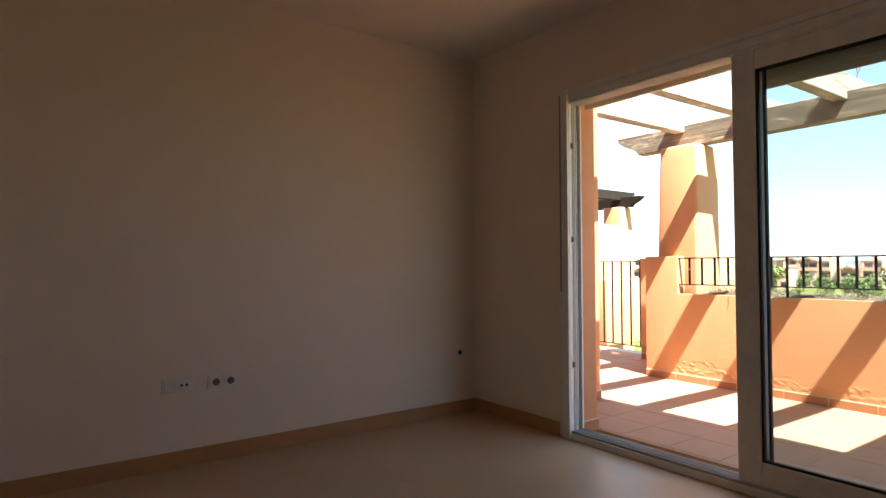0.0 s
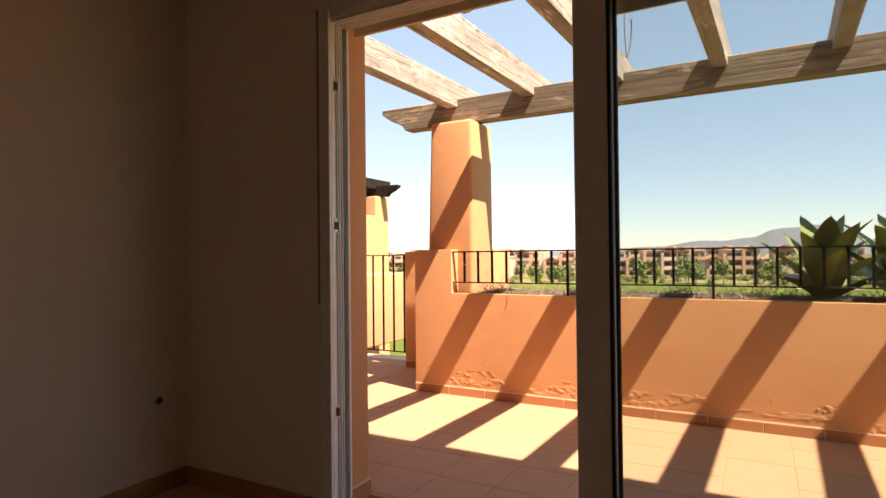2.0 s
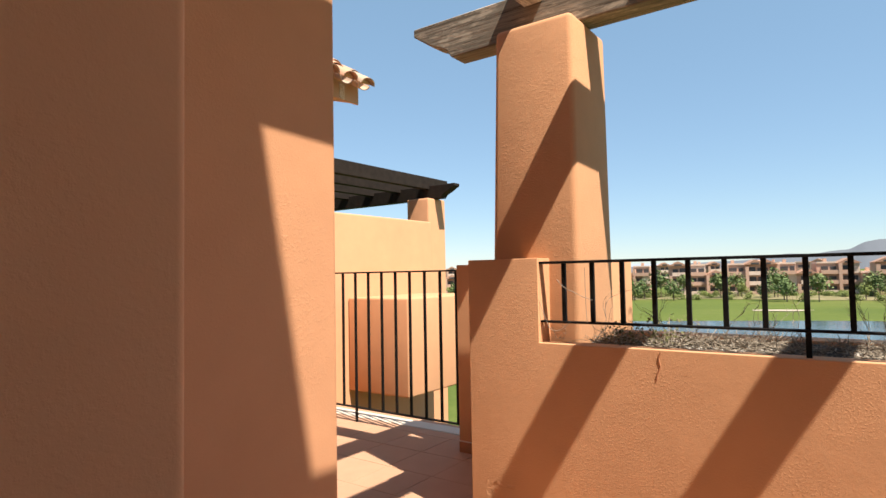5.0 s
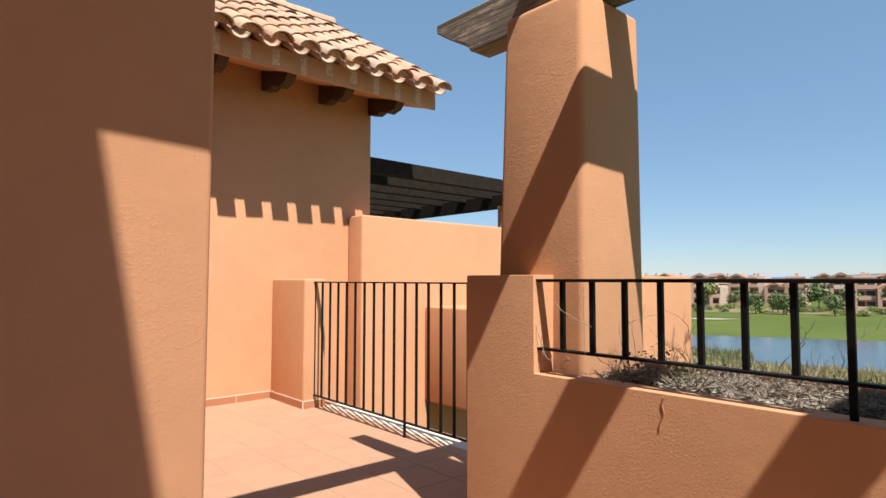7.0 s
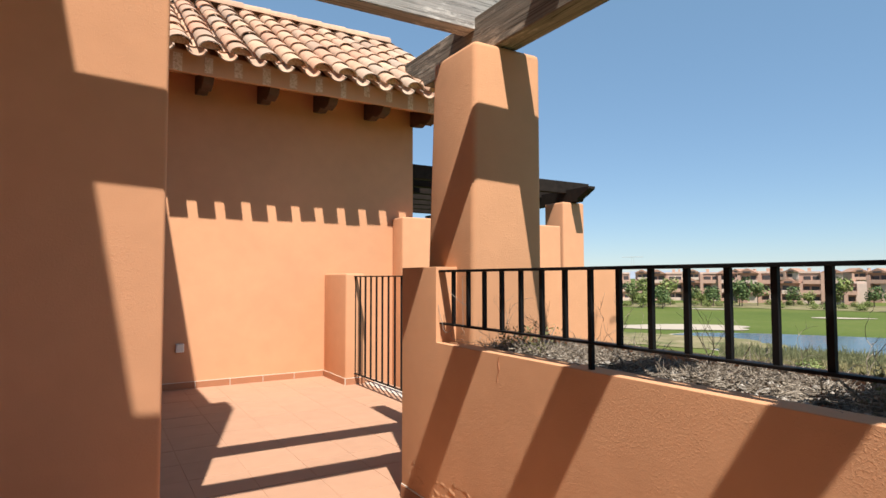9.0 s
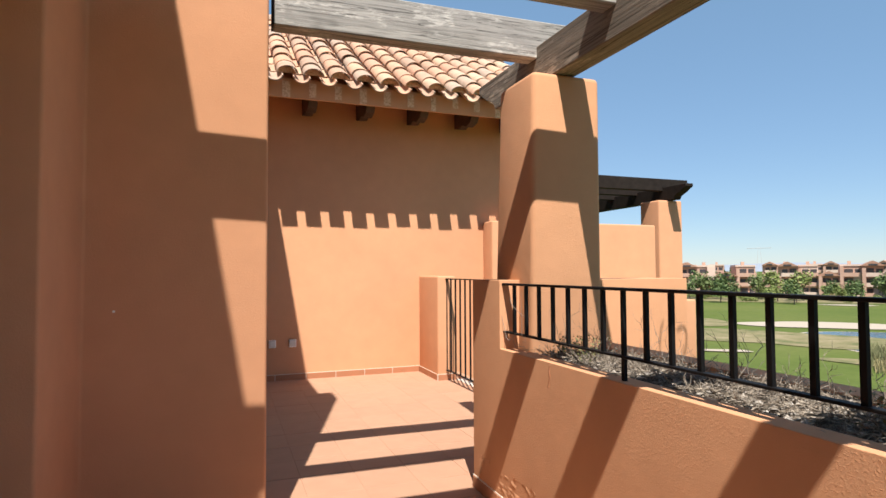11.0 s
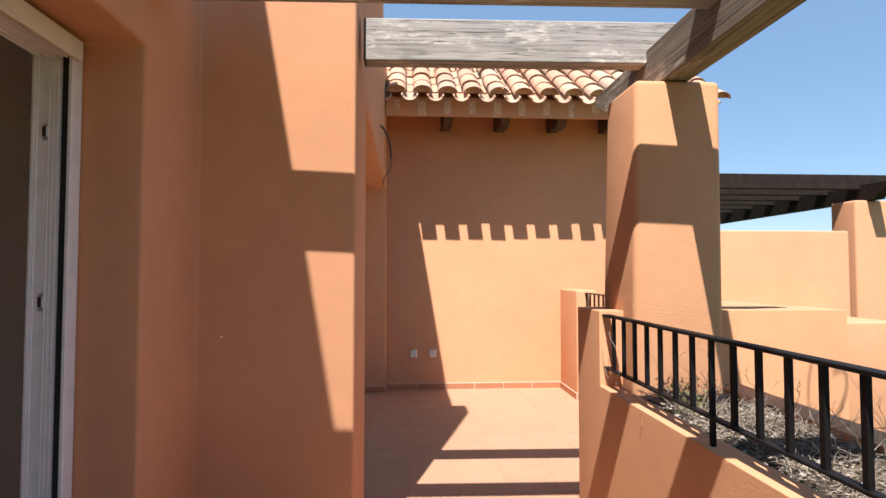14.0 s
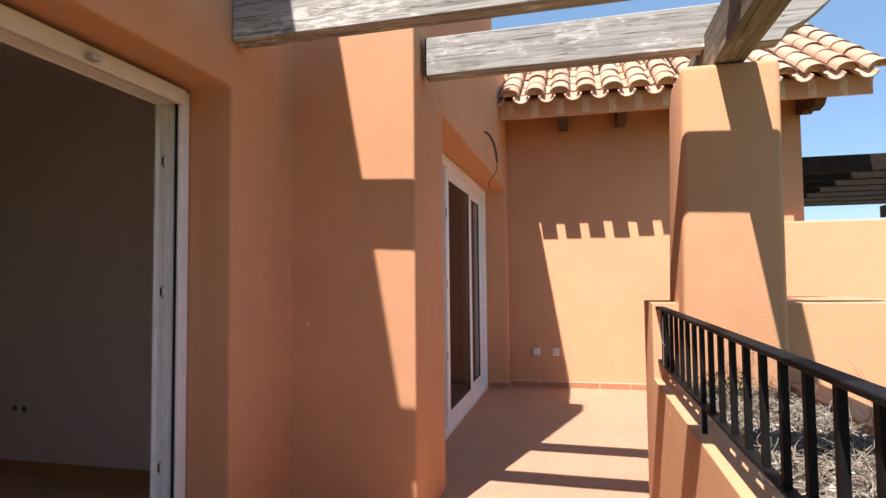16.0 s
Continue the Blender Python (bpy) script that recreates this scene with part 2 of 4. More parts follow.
M_TWIG = leafy("dry_grey_twigs", (0.07, 0.055, 0.042), (0.40, 0.34, 0.265), 0.9)
M_PEBBLE = leafy("pale_stone_crumb", (0.16, 0.14, 0.12), (0.48, 0.44, 0.38), 0.9)
M_AGAVE = leafy("agave_leaf", (0.07, 0.115, 0.035), (0.19, 0.25, 0.075), 0.45)
M_WEED = leafy("green_weed", (0.10, 0.10, 0.04), (0.20, 0.20, 0.08), 0.7)
M_BUSH = leafy("dark_bush_leaves", (0.05, 0.085, 0.03), (0.13, 0.19, 0.06), 0.7)
M_BUSH_PALE = leafy("pale_bush_leaves", (0.11, 0.15, 0.045), (0.24, 0.28, 0.08), 0.7)
M_BUSH_MID = leafy("mid_green_leaves", (0.08, 0.115, 0.04), (0.18, 0.23, 0.08), 0.7)
M_REED = leafy("dry_reeds", (0.20, 0.17, 0.07), (0.38, 0.32, 0.16), 0.8)
M_SHORE = leafy("shore_grass", (0.10, 0.115, 0.045), (0.24, 0.23, 0.11), 0.8)
M_BARK = plain("grey_bark", (0.13, 0.095, 0.07), 0.9, 0.0, 0.3)


def grass():
    n = Nodes("golf_grass", 0.9, spec=0.1)
    f = n.ramp(n.noise(0.035, 5), [(0.35, (0.060, 0.095, 0.018)), (0.55, (0.090, 0.125, 0.024)), (0.7, (0.135, 0.150, 0.040))])
    n.colour(n.mix(0.4, f, n.ramp(n.noise(1.2, 5, 0.7), [(0.3, (0.055, 0.080, 0.018)), (0.7, (0.130, 0.155, 0.045))])))
    return n.mat


M_GRASS = grass()


def scrub():
    n = Nodes("dry_scrub", 0.95, spec=0.1)
    n.colour(n.ramp(n.noise(0.35, 6, 0.7), [(0.3, (0.085, 0.11, 0.04)), (0.5, (0.20, 0.175, 0.09)), (0.7, (0.30, 0.245, 0.15))]))
    return n.mat


M_SCRUB = scrub()
M_SAND = paint("pale_bunker_sand", (0.40, 0.34, 0.265), 0.95, 0.3)


def water():
    n = Nodes("lake_water", 0.12)
    n.colour((0.03, 0.05, 0.055))
    n.bump(n.noise(1.6, 4, 0.6, (1, 1, 1)), 0.25, 0.05)
    return n.mat


M_WATER = water()
M_FAR_WALL = stucco("far_house_render", (0.50, 0.315, 0.235), 0.0, 0.0)
M_FAR_PALE = stucco("far_house_pale_render", (0.62, 0.47, 0.38), 0.0, 0.0)
M_FAR_ROOF = plain("far_house_tiles", (0.36, 0.20, 0.135), 0.9, 0.0, 0.2)
# Shade of far windows and balcony voids, put into one near-black colour.
M_FAR_DARK = plain("far_window_shade", (0.05, 0.045, 0.045), 0.4, 0.0, 0.3)
# Distance haze is put into both ridge colours, paler and bluer farther off.
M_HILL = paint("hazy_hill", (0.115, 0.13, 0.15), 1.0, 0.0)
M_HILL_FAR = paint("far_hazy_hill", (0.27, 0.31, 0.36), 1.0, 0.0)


# ---- mesh helpers ----
def box_into(bm, x0, x1, y0, y1, z0, z1):
    m = Matrix.LocRotScale(((x0 + x1) / 2, (y0 + y1) / 2, (z0 + z1) / 2), None, (x1 - x0, y1 - y0, z1 - z0))
    return bmesh.ops.create_cube(bm, size=1, matrix=m)["verts"]


def box(x0, x1, y0, y1, z0, z1, bevel=0.0, seg=1):
    bm = bmesh.new()
    box_into(bm, x0, x1, y0, y1, z0, z1)
    if bevel:
        bmesh.ops.bevel(bm, geom=bm.edges[:], offset=bevel, segments=seg, profile=0.5, affect="EDGES")
    return bm


def cyl_into(bm, a, b, r0, r1=None, seg=10):
    """A tapered rod from a to b."""
    a, b = Vector(a), Vector(b)
    d = b - a
    m = Matrix.Translation((a + b) / 2) @ d.to_track_quat("Z", "Y").to_matrix().to_4x4()
    return bmesh.ops.create_cone(bm, cap_ends=True, segments=seg, radius1=r0, radius2=r0 if r1 is None else r1, depth=d.length, matrix=m)["verts"]


def prism(points, axis, lo, hi, bevel=0.0, seg=2):
    """A 2D outline drawn out along an axis: (y, z) along x, (x, z) along y, (x, y) along z."""
    bm = bmesh.new()
    put = {"x": lambda u, v, w: (w, u, v), "y": lambda u, v, w: (u, w, v), "z": lambda u, v, w: (u, v, w)}[axis]
    va = [bm.verts.new(put(u, v, lo)) for u, v in points]
    vb = [bm.verts.new(put(u, v, hi)) for u, v in points]
    bm.faces.new(va)
    bm.faces.new(vb[::-1])
    for i in range(len(points)):
        j = (i + 1) % len(points)
        bm.faces.new((va[j], va[i], vb[i], vb[j]))
    bmesh.ops.recalc_face_normals(bm, faces=bm.faces[:])
    if bevel:
        bmesh.ops.bevel(bm, geom=bm.edges[:], offset=bevel, segments=seg, profile=0.5, affect="EDGES")
    return bm


def part(name, bm, mat, parent=None, label="", smooth=False):
    me = bpy.data.meshes.new(name)
    bm.to_mesh(me)
    bm.free()
    me.materials.append(mat)
    if smooth:
        me.shade_smooth()
        me.set_sharp_from_angle(angle=radians(40))
    ob = new(name, me)
    if parent:
        ob.parent = parent
    if label:
        ob["label"] = label
    return ob


def piece(name, mesh, parent, m):
    """One of many alike pieces that share a mesh."""
    ob = new(name, mesh)
    ob.parent = parent
    ob.matrix_basis = m
    return ob


def mesh_of(name, bm, mat, smooth=False):
    me = bpy.data.meshes.new(name)
    bm.to_mesh(me)
    bm.free()
    me.materials.append(mat)
    if smooth:
        me.shade_smooth()
        me.set_sharp_from_angle(angle=radians(40))
    return me


def thing(name, label, category, group=""):
    return tagged(new(name), label, category, group)


def carve(bm, cutters, joins=(), bevel=0.02, seg=2):
    """Cut boxes out of a solid, join others to it, and round its edges."""
    tmp = part("blank", bm, M_TERRA)
    others = []
    for kind, lot in (("DIFFERENCE", cutters), ("UNION", joins)):
        for b in lot:
            o = part("tool", b, M_TERRA)
            mod = tmp.modifiers.new("cut", "BOOLEAN")
            mod.operation, mod.object, mod.solver = kind, o, "EXACT"
            others.append(o)
    dg = bpy.context.evaluated_depsgraph_get()
    dg.update()
    res = bmesh.new()
    res.from_mesh(tmp.evaluated_get(dg).to_mesh())
    for o in [tmp, *others]:
        me = o.data
        bpy.data.objects.remove(o)
        bpy.data.meshes.remove(me)
    bmesh.ops.remove_doubles(res, verts=res.verts[:], dist=0.0005)
    bmesh.ops.dissolve_limit(res, angle_limit=radians(1), verts=res.verts[:], edges=res.edges[:])
    if bevel:
        sharp = [e for e in res.edges if len(e.link_faces) == 2 and e.calc_face_angle(0) > radians(25)]
        bmesh.ops.bevel(res, geom=sharp, offset=bevel, segments=seg, profile=0.5, affect="EDGES", clamp_overlap=True)
    return res


def setting(name, bm, mat, label="", category="", smooth=False):
    return tagged(part(name, bm, mat, smooth=smooth), label, category, kind="structure")


# ---- the room ----
X_IN, X_OUT, X_BLOCK = 3.965, 4.323, 5.10
Y_ROOM, Y_BLOCK, Y_END = 4.10, 3.73, 8.12
CEIL = 2.87
# DOOR_Y0 lies out of view, set far out to let more daylight in.
DOOR_Y0, DOOR_Y1, DOOR_Z = -1.95, 3.144, 2.375
X_PAR = 6.350

setting("floor", box(-1.8, 4.0, -2.8, 4.3, -0.25, 0.0), M_ROOM_FLOOR, "glossy beige tiled floor of an empty room", "floor")
setting("ceiling", box(-1.8, 3.99, -2.8, 4.3, CEIL, CEIL + 0.2), M_CEILING, "plain white plaster ceiling", "ceiling")
setting("wall_north", box(-1.8, 3.985, Y_ROOM, 4.3, 0, CEIL), M_WHITE_WALL, "plain white painted room wall with sockets", "wall")
setting("wall_west", box(-1.8, -1.6, -2.6, Y_ROOM, 0, CEIL), M_WHITE_WALL, "plain white painted room wall", "wall")
setting("wall_south", box(-1.8, 3.985, -2.8, -2.6, 0, CEIL), M_WHITE_WALL, "plain white painted room wall", "wall")
setting("wall_east", prism([(-2.6, 0), (DOOR_Y0, 0), (DOOR_Y0, DOOR_Z), (3.112, DOOR_Z), (3.112, 0), (Y_ROOM, 0), (Y_ROOM, CEIL), (-2.6, CEIL)],
                           "x", X_IN, 3.99), M_WHITE_WALL, "white painted wall round the sliding door", "wall")

# skirting tiles indoors
sk = tagged(new("baseboard"), "row of beige skirting tiles along white walls", "baseboard", kind="structure")
bm = box(0, 0.4446, -0.009, 0, 0, 0.095, 0.0007)
SK_X = mesh_of("skirting_tile", bm, M_ROOM_SKIRT)
for i in range(12):
    piece("skirting_tile", SK_X, sk, pose(3.955 - 0.445 * (i + 1), Y_ROOM - 0.0015, 0.001))
for y0, n in ((3.18, 2),):
    for i in range(n):
        length = 0.455
        piece("skirting_tile", SK_X, sk, pose(X_IN - 0.0015, y0 + length * i, 0.001, 0, 0, 90) @ Matrix.Diagonal((length / 0.445, -1, 1, 1)))

# ---- the outer wall with its block and the niche of the second door ----
plan = [(3.99, -3.2), (X_OUT, -3.2), (X_OUT, Y_BLOCK), (X_BLOCK, Y_BLOCK), (X_BLOCK, Y_END + 0.1), (4.75, Y_END + 0.1), (4.75, 4.30), (3.99, 4.30)]
solid = prism(plan, "z", 0.0, 5.35)
res = carve(solid, [box(3.8, 4.5, DOOR_Y0, DOOR_Y1, -0.1, 2.375), box(4.6, 5.3, 4.43, 7.985, -0.1, 2.53), box(4.6, 5.3, 6.9, 8.5, 4.02, 6), box(4.6, 5.3, 4.08, 8.5, 4.5, 6), box(3.8, 4.6, -4, 5, 4.72, 6)], bevel=0.016, seg=3)
setting("wall_facade", res, M_TERRA, "terracotta rendered terrace wall with rounded edges", "wall", smooth=True)
setting("roof_slab", box(-1.8, 3.98, -3.2, 4.3, 3.10, 3.3), M_CEILING, "flat roof over the room", "roof")

# ---- terrace ----
setting("terrace_bed", box(X_OUT - 0.02, 7.69, -3.2, Y_END, -0.4, -0.0018), M_GROUT, "mortar bed and joints under terrace tiles", "floor")
setting("terrace_edge", box(7.56, 7.72, 4.80, 7.40, -0.4, 0.004, 0.006), M_SILL, "pale concrete edge of the terrace", "kerb")

XT = 6.95
planter = carve(box(X_PAR, 7.69, -3.2, 4.12, -0.35, 1.268),
                [box(6.0, 8.0, -3.4, 3.745, 0.885, 2.0), box(6.45, XT, -3.0, 3.745, 0.76, 1.5), box(XT + 0.15, 8.0, -3.4, 3.745, -0.5, 2.0)],
                [box(7.24, 7.69, 4.0, 4.80, -0.35, 1.262)], bevel=0.042, seg=5)
setting("parapet", planter, M_TERRA_ROUGH, "rough terracotta rendered parapet with planter trough", "parapet", smooth=True)
bm = bmesh.new()
bmesh.ops.create_grid(bm, x_segments=26, y_segments=150, size=0.5, matrix=Matrix.LocRotScale(((6.45 + XT) / 2, 0.37, 0.858), None, (XT - 6.45, 6.74, 1)))
for v in bm.verts:
    v.co.z += 0.05 * noise.fractal(v.co * 3.0, 1.0, 2.0, 4) - 0.01
setting("planter_soil", bm, M_SOIL, "dry crumbly soil in the planter", "soil", smooth=True)

bm = bmesh.new()
lo = [(6.465, 3.594), (6.93, 3.594), (6.93, 4.07), (6.465, 4.07)]
hi = [(6.503, 3.612), (6.945, 3.612), (6.945, 4.03), (6.503, 4.03)]
va = [bm.verts.new((x, y, 0.70)) for x, y in lo]
vb = [bm.verts.new((x, y, 2.44)) for x, y in hi]
bm.faces.new(va[::-1]), bm.faces.new(vb)
for i in range(4):
    bm.faces.new((va[i], va[(i + 1) % 4], vb[(i + 1) % 4], vb[i]))
bmesh.ops.bevel(bm, geom=bm.edges[:], offset=0.03, segments=3, profile=0.5, affect="EDGES")
setting("pillar", bm, M_TERRA_ROUGH, "tapered terracotta rendered pillar under the pergola", "pillar", smooth=True)

setting("wall_end", box(X_BLOCK - 0.1, 8.58, Y_END, 8.45, -6.5, 3.62, 0.02, 2), M_TERRA, "terracotta rendered gable wall at the terrace end", "wall", smooth=True)
setting("wall_end_side", box(8.30, 8.578, 8.45, 13.0, -6.5, 3.6), M_TERRA, "terracotta rendered house wall", "wall")
setting("low_pier", box(7.32, 7.56, 7.40, Y_END - 0.003, -0.3, 1.26, 0.022, 3), M_TERRA, "low terracotta rendered pier", "pier", smooth=True)
setting("building_below", box(4.0, 7.68, -3.2, 8.1, -6.5, -0.41), M_TERRA, "terracotta rendered storeys under the terrace", "wall")

# neighbour's terrace
setting("neighbour_wall", box(8.26, 11.0, 7.82, Y_END - 0.003, -6.5, 2.0, 0.025, 3), M_TERRA, "sunlit terracotta rendered dividing wall", "wall", smooth=True)
setting("neighbour_parapet", box(9.2, 10.8, 6.84, 7.817, -0.24, 0.925, 0.025, 3), M_TERRA, "low terracotta rendered parapet of the next terrace", "parapet", smooth=True)
bm = box(11.36, 11.83, 8.15, 8.6, -6.5, 2.44, 0.03, 3)
setting("neighbour_pillar", bm, M_TERRA, "terracotta rendered pillar of the next pergola", "pillar", smooth=True)


def peeling(y0, y1, z0, z1):
    """A band of blistered render low on the parapet: ragged ledges that fade into the wall."""
    ny, nz = int((y1 - y0) / 0.008), int((z1 - z0) / 0.008)
    verts, faces = [], []
    for i in range(ny + 1):
        for j in range(nz + 1):
            y, z = y0 + (y1 - y0) * i / ny, z0 + (z1 - z0) * j / nz
            f = noise.fractal(Vector((y * 4.6, z * 24.0, 1.7)), 1.0, 2.1, 5)
            g = noise.fractal(Vector((y * 24.0, z * 40.0, 5.1)), 0.9, 2.0, 4)
            where = noise.noise(Vector((y * 1.6, 0.3, 9.0)))
            edge = 0.75 * abs((z - z0) / (z1 - z0) - 0.35) - 0.05 - 0.45 * where
            k = max(0.0, min(1.0, (f + 0.35 * g - edge) * 7.0))
            lip = k * (1.0 - 0.55 * max(0.0, min(1.0, (f + 0.35 * g - edge - 0.12) * 5.0)))
            out = -0.002 + 0.0058 * lip + 0.003 * k * g
            verts.append((X_PAR - out, y, z))
    for i in range(ny):
        for j in range(nz):
            k = i * (nz + 1) + j
            faces.append((k, k + 1, k + nz + 2, k + nz + 1))
    me = bpy.data.meshes.new("loose_render")
    me.from_pydata(verts, [], faces)
    me.materials.append(M_TERRA_ROUGH)
    me.shade_smooth()
    return me


parapet_ob = bpy.data.objects["parapet"]
peel = new("loose_render", peeling(0.2, 4.04, 0.06, 0.225))
peel.parent = parapet_ob
peel["label"] = "blistered flaking render"
crack = bmesh.new()
pts = [(3.215, 0.874), (3.222, 0.85), (3.216, 0.82), (3.228, 0.79), (3.232, 0.765)]
for (ya, za), (yb, zb) in zip(pts, pts[1:]):
    cyl_into(crack, (X_PAR - 0.0005, ya, za), (X_PAR - 0.0005, yb, zb), 0.003, 0.0025, 5)
part("crack", crack, M_SKIRT, parapet_ob, "dark hairline crack")


# ---- things: pergola ----
def beam_outline(y_end, y_far, z0, z1):
    """Side view of the long beam with its scrolled end."""
    return [(y_far, z0), (y_end - 0.27, z0), (y_end - 0.245, z0 + 0.045), (y_end - 0.19, z0 + 0.075), (y_end - 0.13, z0 + 0.10),
            (y_end - 0.05, z0 + 0.15), (y_end, z1 - 0.045), (y_end, z1), (y_far, z1)]


def rafter_outline(x_wall, x_tail, z0, z1):
    return [(x_wall, z0), (x_tail - 0.23, z0), (x_tail - 0.20, z0 + 0.05), (x_tail - 0.11, z0 + 0.09), (x_tail, z1 - 0.05), (x_tail, z1), (x_wall, z1)]


pergola = thing("pergola", "weathered grey timber pergola over the terrace", "pergola")
part("beam", prism(beam_outline(4.68, -3.4, 2.445, 2.675), "x", 6.655, 6.80, 0.006, 1), M_WOOD_Y, pergola, "long grey-brown timber beam with scrolled end")
for i in range(9):
    y = 3.885 - 0.755 * i
    raft = prism(rafter_outline(5.135 if i == 0 else X_OUT + 0.002, 7.25, 2.60, 2.832), "y", y - 0.055, y + 0.055, 0.006, 1)
    for v in raft.verts:
        v.co.y += 0.026 * (6.62 - v.co.x)
    beam = part("rafter", raft, M_WOOD_X, pergola)
    if i == 0:
        ym = y + 0.026 * (6.62 - 5.135)
        # Thin cap: dark end grain, blackened further for the shade on this face.
        part("end_grain", box(5.126, 5.1345, ym - 0.054, ym + 0.054, 2.602, 2.830, 0.002), M_END, beam, "weathered end grain with its shade in the colour")

neighbour_pergola = thing("pergola", "dark stained timber pergola of the next terrace", "pergola")
part("beam", prism([(-u, v) for u, v in beam_outline(-7.75, -13.0, 2.44, 2.66)], "x", 11.53, 11.68, 0.006, 1), M_STAIN, neighbour_pergola)
for i in range(7):
    y = 8.30 + 0.62 * i
    part("rafter", prism(rafter_outline(8.60, 12.05, 2.60, 2.80), "y", y - 0.05, y + 0.05, 0.006, 1), M_STAIN, neighbour_pergola)


# ---- railings ----
def railing(name, label, x, y0, y1, z_top, z_bot, step, long_every, z_foot, group):
    r = thing(name, label, "railing", group)
    part("top_rail", box(x - 0.02, x + 0.02, y0, y1, z_top - 0.012, z_top, 0.002), M_IRON, r)
    part("bottom_rail", box(x - 0.015, x + 0.015, y0, y1, z_bot - 0.010, z_bot, 0.002), M_IRON, r)
    n = int((y1 - y0) / step)
    for i in range(n + 1):
        y = y1 - 0.012 - i * step
        foot = z_foot if long_every and i and i % long_every == 0 else z_bot - 0.008
        if y < y0:
            break
        part("baluster", box(x - 0.0075, x + 0.0075, y - 0.009, y + 0.009, foot, z_top - 0.01), M_IRON, r)
    return r


planter_rail = railing("planter_railing", "black painted iron railing along the planter", 6.385, -3.0, 3.775, 1.252, 0.985, 0.131, 8, 0.80, "")
for z in (1.20, 1.03):
    part("wall_bracket", box(6.372, 6.398, 3.765, 3.80, z - 0.012, z + 0.012, 0.003), M_IRON, planter_rail)
part("end_bar", box(6.368, 6.402, 3.780, 3.786, 0.965, 1.250, 0.001), M_IRON, planter_rail)
edge_rail = railing("terrace_railing", "tall black painted iron railing at the terrace edge", 7.44, 4.78, 7.42, 1.232, 0.125, 0.145, 10, -0.01, "")


# ---- sliding doors ----
def sash(parent, x, y0, y1, z0, z1, stile=0.085, deep=0.038):
    """A sliding door leaf: four lacquered profiles, a gasket and a pane."""
    leaf = part("sash", box(x, x + deep, y0, y0 + stile, z0, z1, 0.004), M_ALU, parent)
    part("stile", box(x, x + deep, y1 - stile, y1, z0, z1, 0.004), M_ALU, leaf)
    part("rail", box(x, x + deep, y0 + stile, y1 - stile, z0, z0 + stile, 0.004), M_ALU, leaf)
    part("rail", box(x, x + deep, y0 + stile, y1 - stile, z1 - stile, z1, 0.004), M_ALU, leaf)
    g = 0.012
    ring = carve(box(x + 0.008, x + deep - 0.008, y0 + stile - 0.001, y1 - stile + 0.001, z0 + stile - 0.001, z1 - stile + 0.001),
                 [box(x - 1, x + 1, y0 + stile + g, y1 - stile - g, z0 + stile + g, z1 - stile - g)], bevel=0)
    part("gasket", ring, M_GASKET, leaf)
    p = part("pane", box(x + deep / 2 - 0.003, x + deep / 2 + 0.003, y0 + stile + 0.002, y1 - stile - 0.002, z0 + stile + 0.002, z1 - stile - 0.002), M_GLASS, leaf)
    p.visible_shadow = False
    return leaf


def latch(parent, x, y, z):
    """A steel lock keeper with its dark slot, let into the jamb."""
    keep = part("lock_keeper", box(x - 0.011, x + 0.011, y - 0.006, y, z - 0.034, z + 0.034, 0.002), M_STEEL, parent, "bright steel lock keeper")
    part("lock_slot", box(x - 0.009, x + 0.008, y - 0.012, y - 0.0055, z - 0.018, z + 0.020, 0.002), M_KEEPER, keep)
    part("lock_lip", box(x + 0.008, x + 0.012, y - 0.018, y - 0.004, z - 0.018, z + 0.020, 0.001), M_STEEL, keep)
    for dz in (-0.027, 0.027):
        b = bmesh.new()
        cyl_into(b, (x, y - 0.008, z + dz), (x, y - 0.005, z + dz), 0.004, seg=10)
        part("screw", b, M_ALU_GREY, keep)


door = tagged(new("door_1"), "white aluminium sliding terrace door standing open", "sliding door", kind="structure")
for name, b in (("jamb", box(3.950, 4.036, 3.082, 3.142, 0.0, 2.37, 0.002)), ("jamb", box(3.950, 4.070, DOOR_Y0 + 0.002, DOOR_Y0 + 0.045, 0.0, 2.37, 0.004)),
                ("head", box(3.950, 4.070, DOOR_Y0 + 0.045, 3.070, 2.300, 2.372, 0.004)), ("threshold", box(3.950, 4.100, DOOR_Y0 + 0.045, 3.070, 0.0, 0.045, 0.004))):
    part(name, b, M_ALU, door)
for x in (3.960, 3.992, 4.018, 4.045, 4.064):
    part("track", box(x - 0.003, x + 0.003, DOOR_Y0 + 0.05, 3.07, 0.044, 0.062, 0.001), M_ALU_GREY, door)
    part("head_fin", box(x - 0.003, x + 0.003, DOOR_Y0 + 0.05, 3.07, 2.284, 2.301, 0.001), M_ALU, door)
for x0, x1, y in ((3.9525, 3.957, 3.072), (3.966, 3.989, 3.078), (3.998, 4.0015, 3.073), (4.0135, 4.017, 3.073), (4.017, 4.0300, 3.079), (4.0300, 4.0360, 3.071)):
    part("jamb_rib", box(x0, x1, y, 3.0825, 0.046, 2.299, 0.0015, 2), M_ALU, door)
part("casing", box(3.936, 3.951, 3.070, 3.108, 0.0, 2.385, 0.003), M_ALU, door)
part("casing", box(3.938, 3.951, DOOR_Y0 - 0.05, 3.068, 2.345, 2.385, 0.003), M_ALU, door)
part("seal", box(4.0365, 4.0698, 3.094, 3.138, 0.046, 2.299), M_GASKET, door, "black rubber seal")
part("outer_fin", box(4.070, 4.086, 3.070, 3.1385, 0.0, 2.355, 0.003), M_ALU, door)
for z in (0.50, 1.355, 2.00):
    latch(door, 3.988, 3.0815, z)
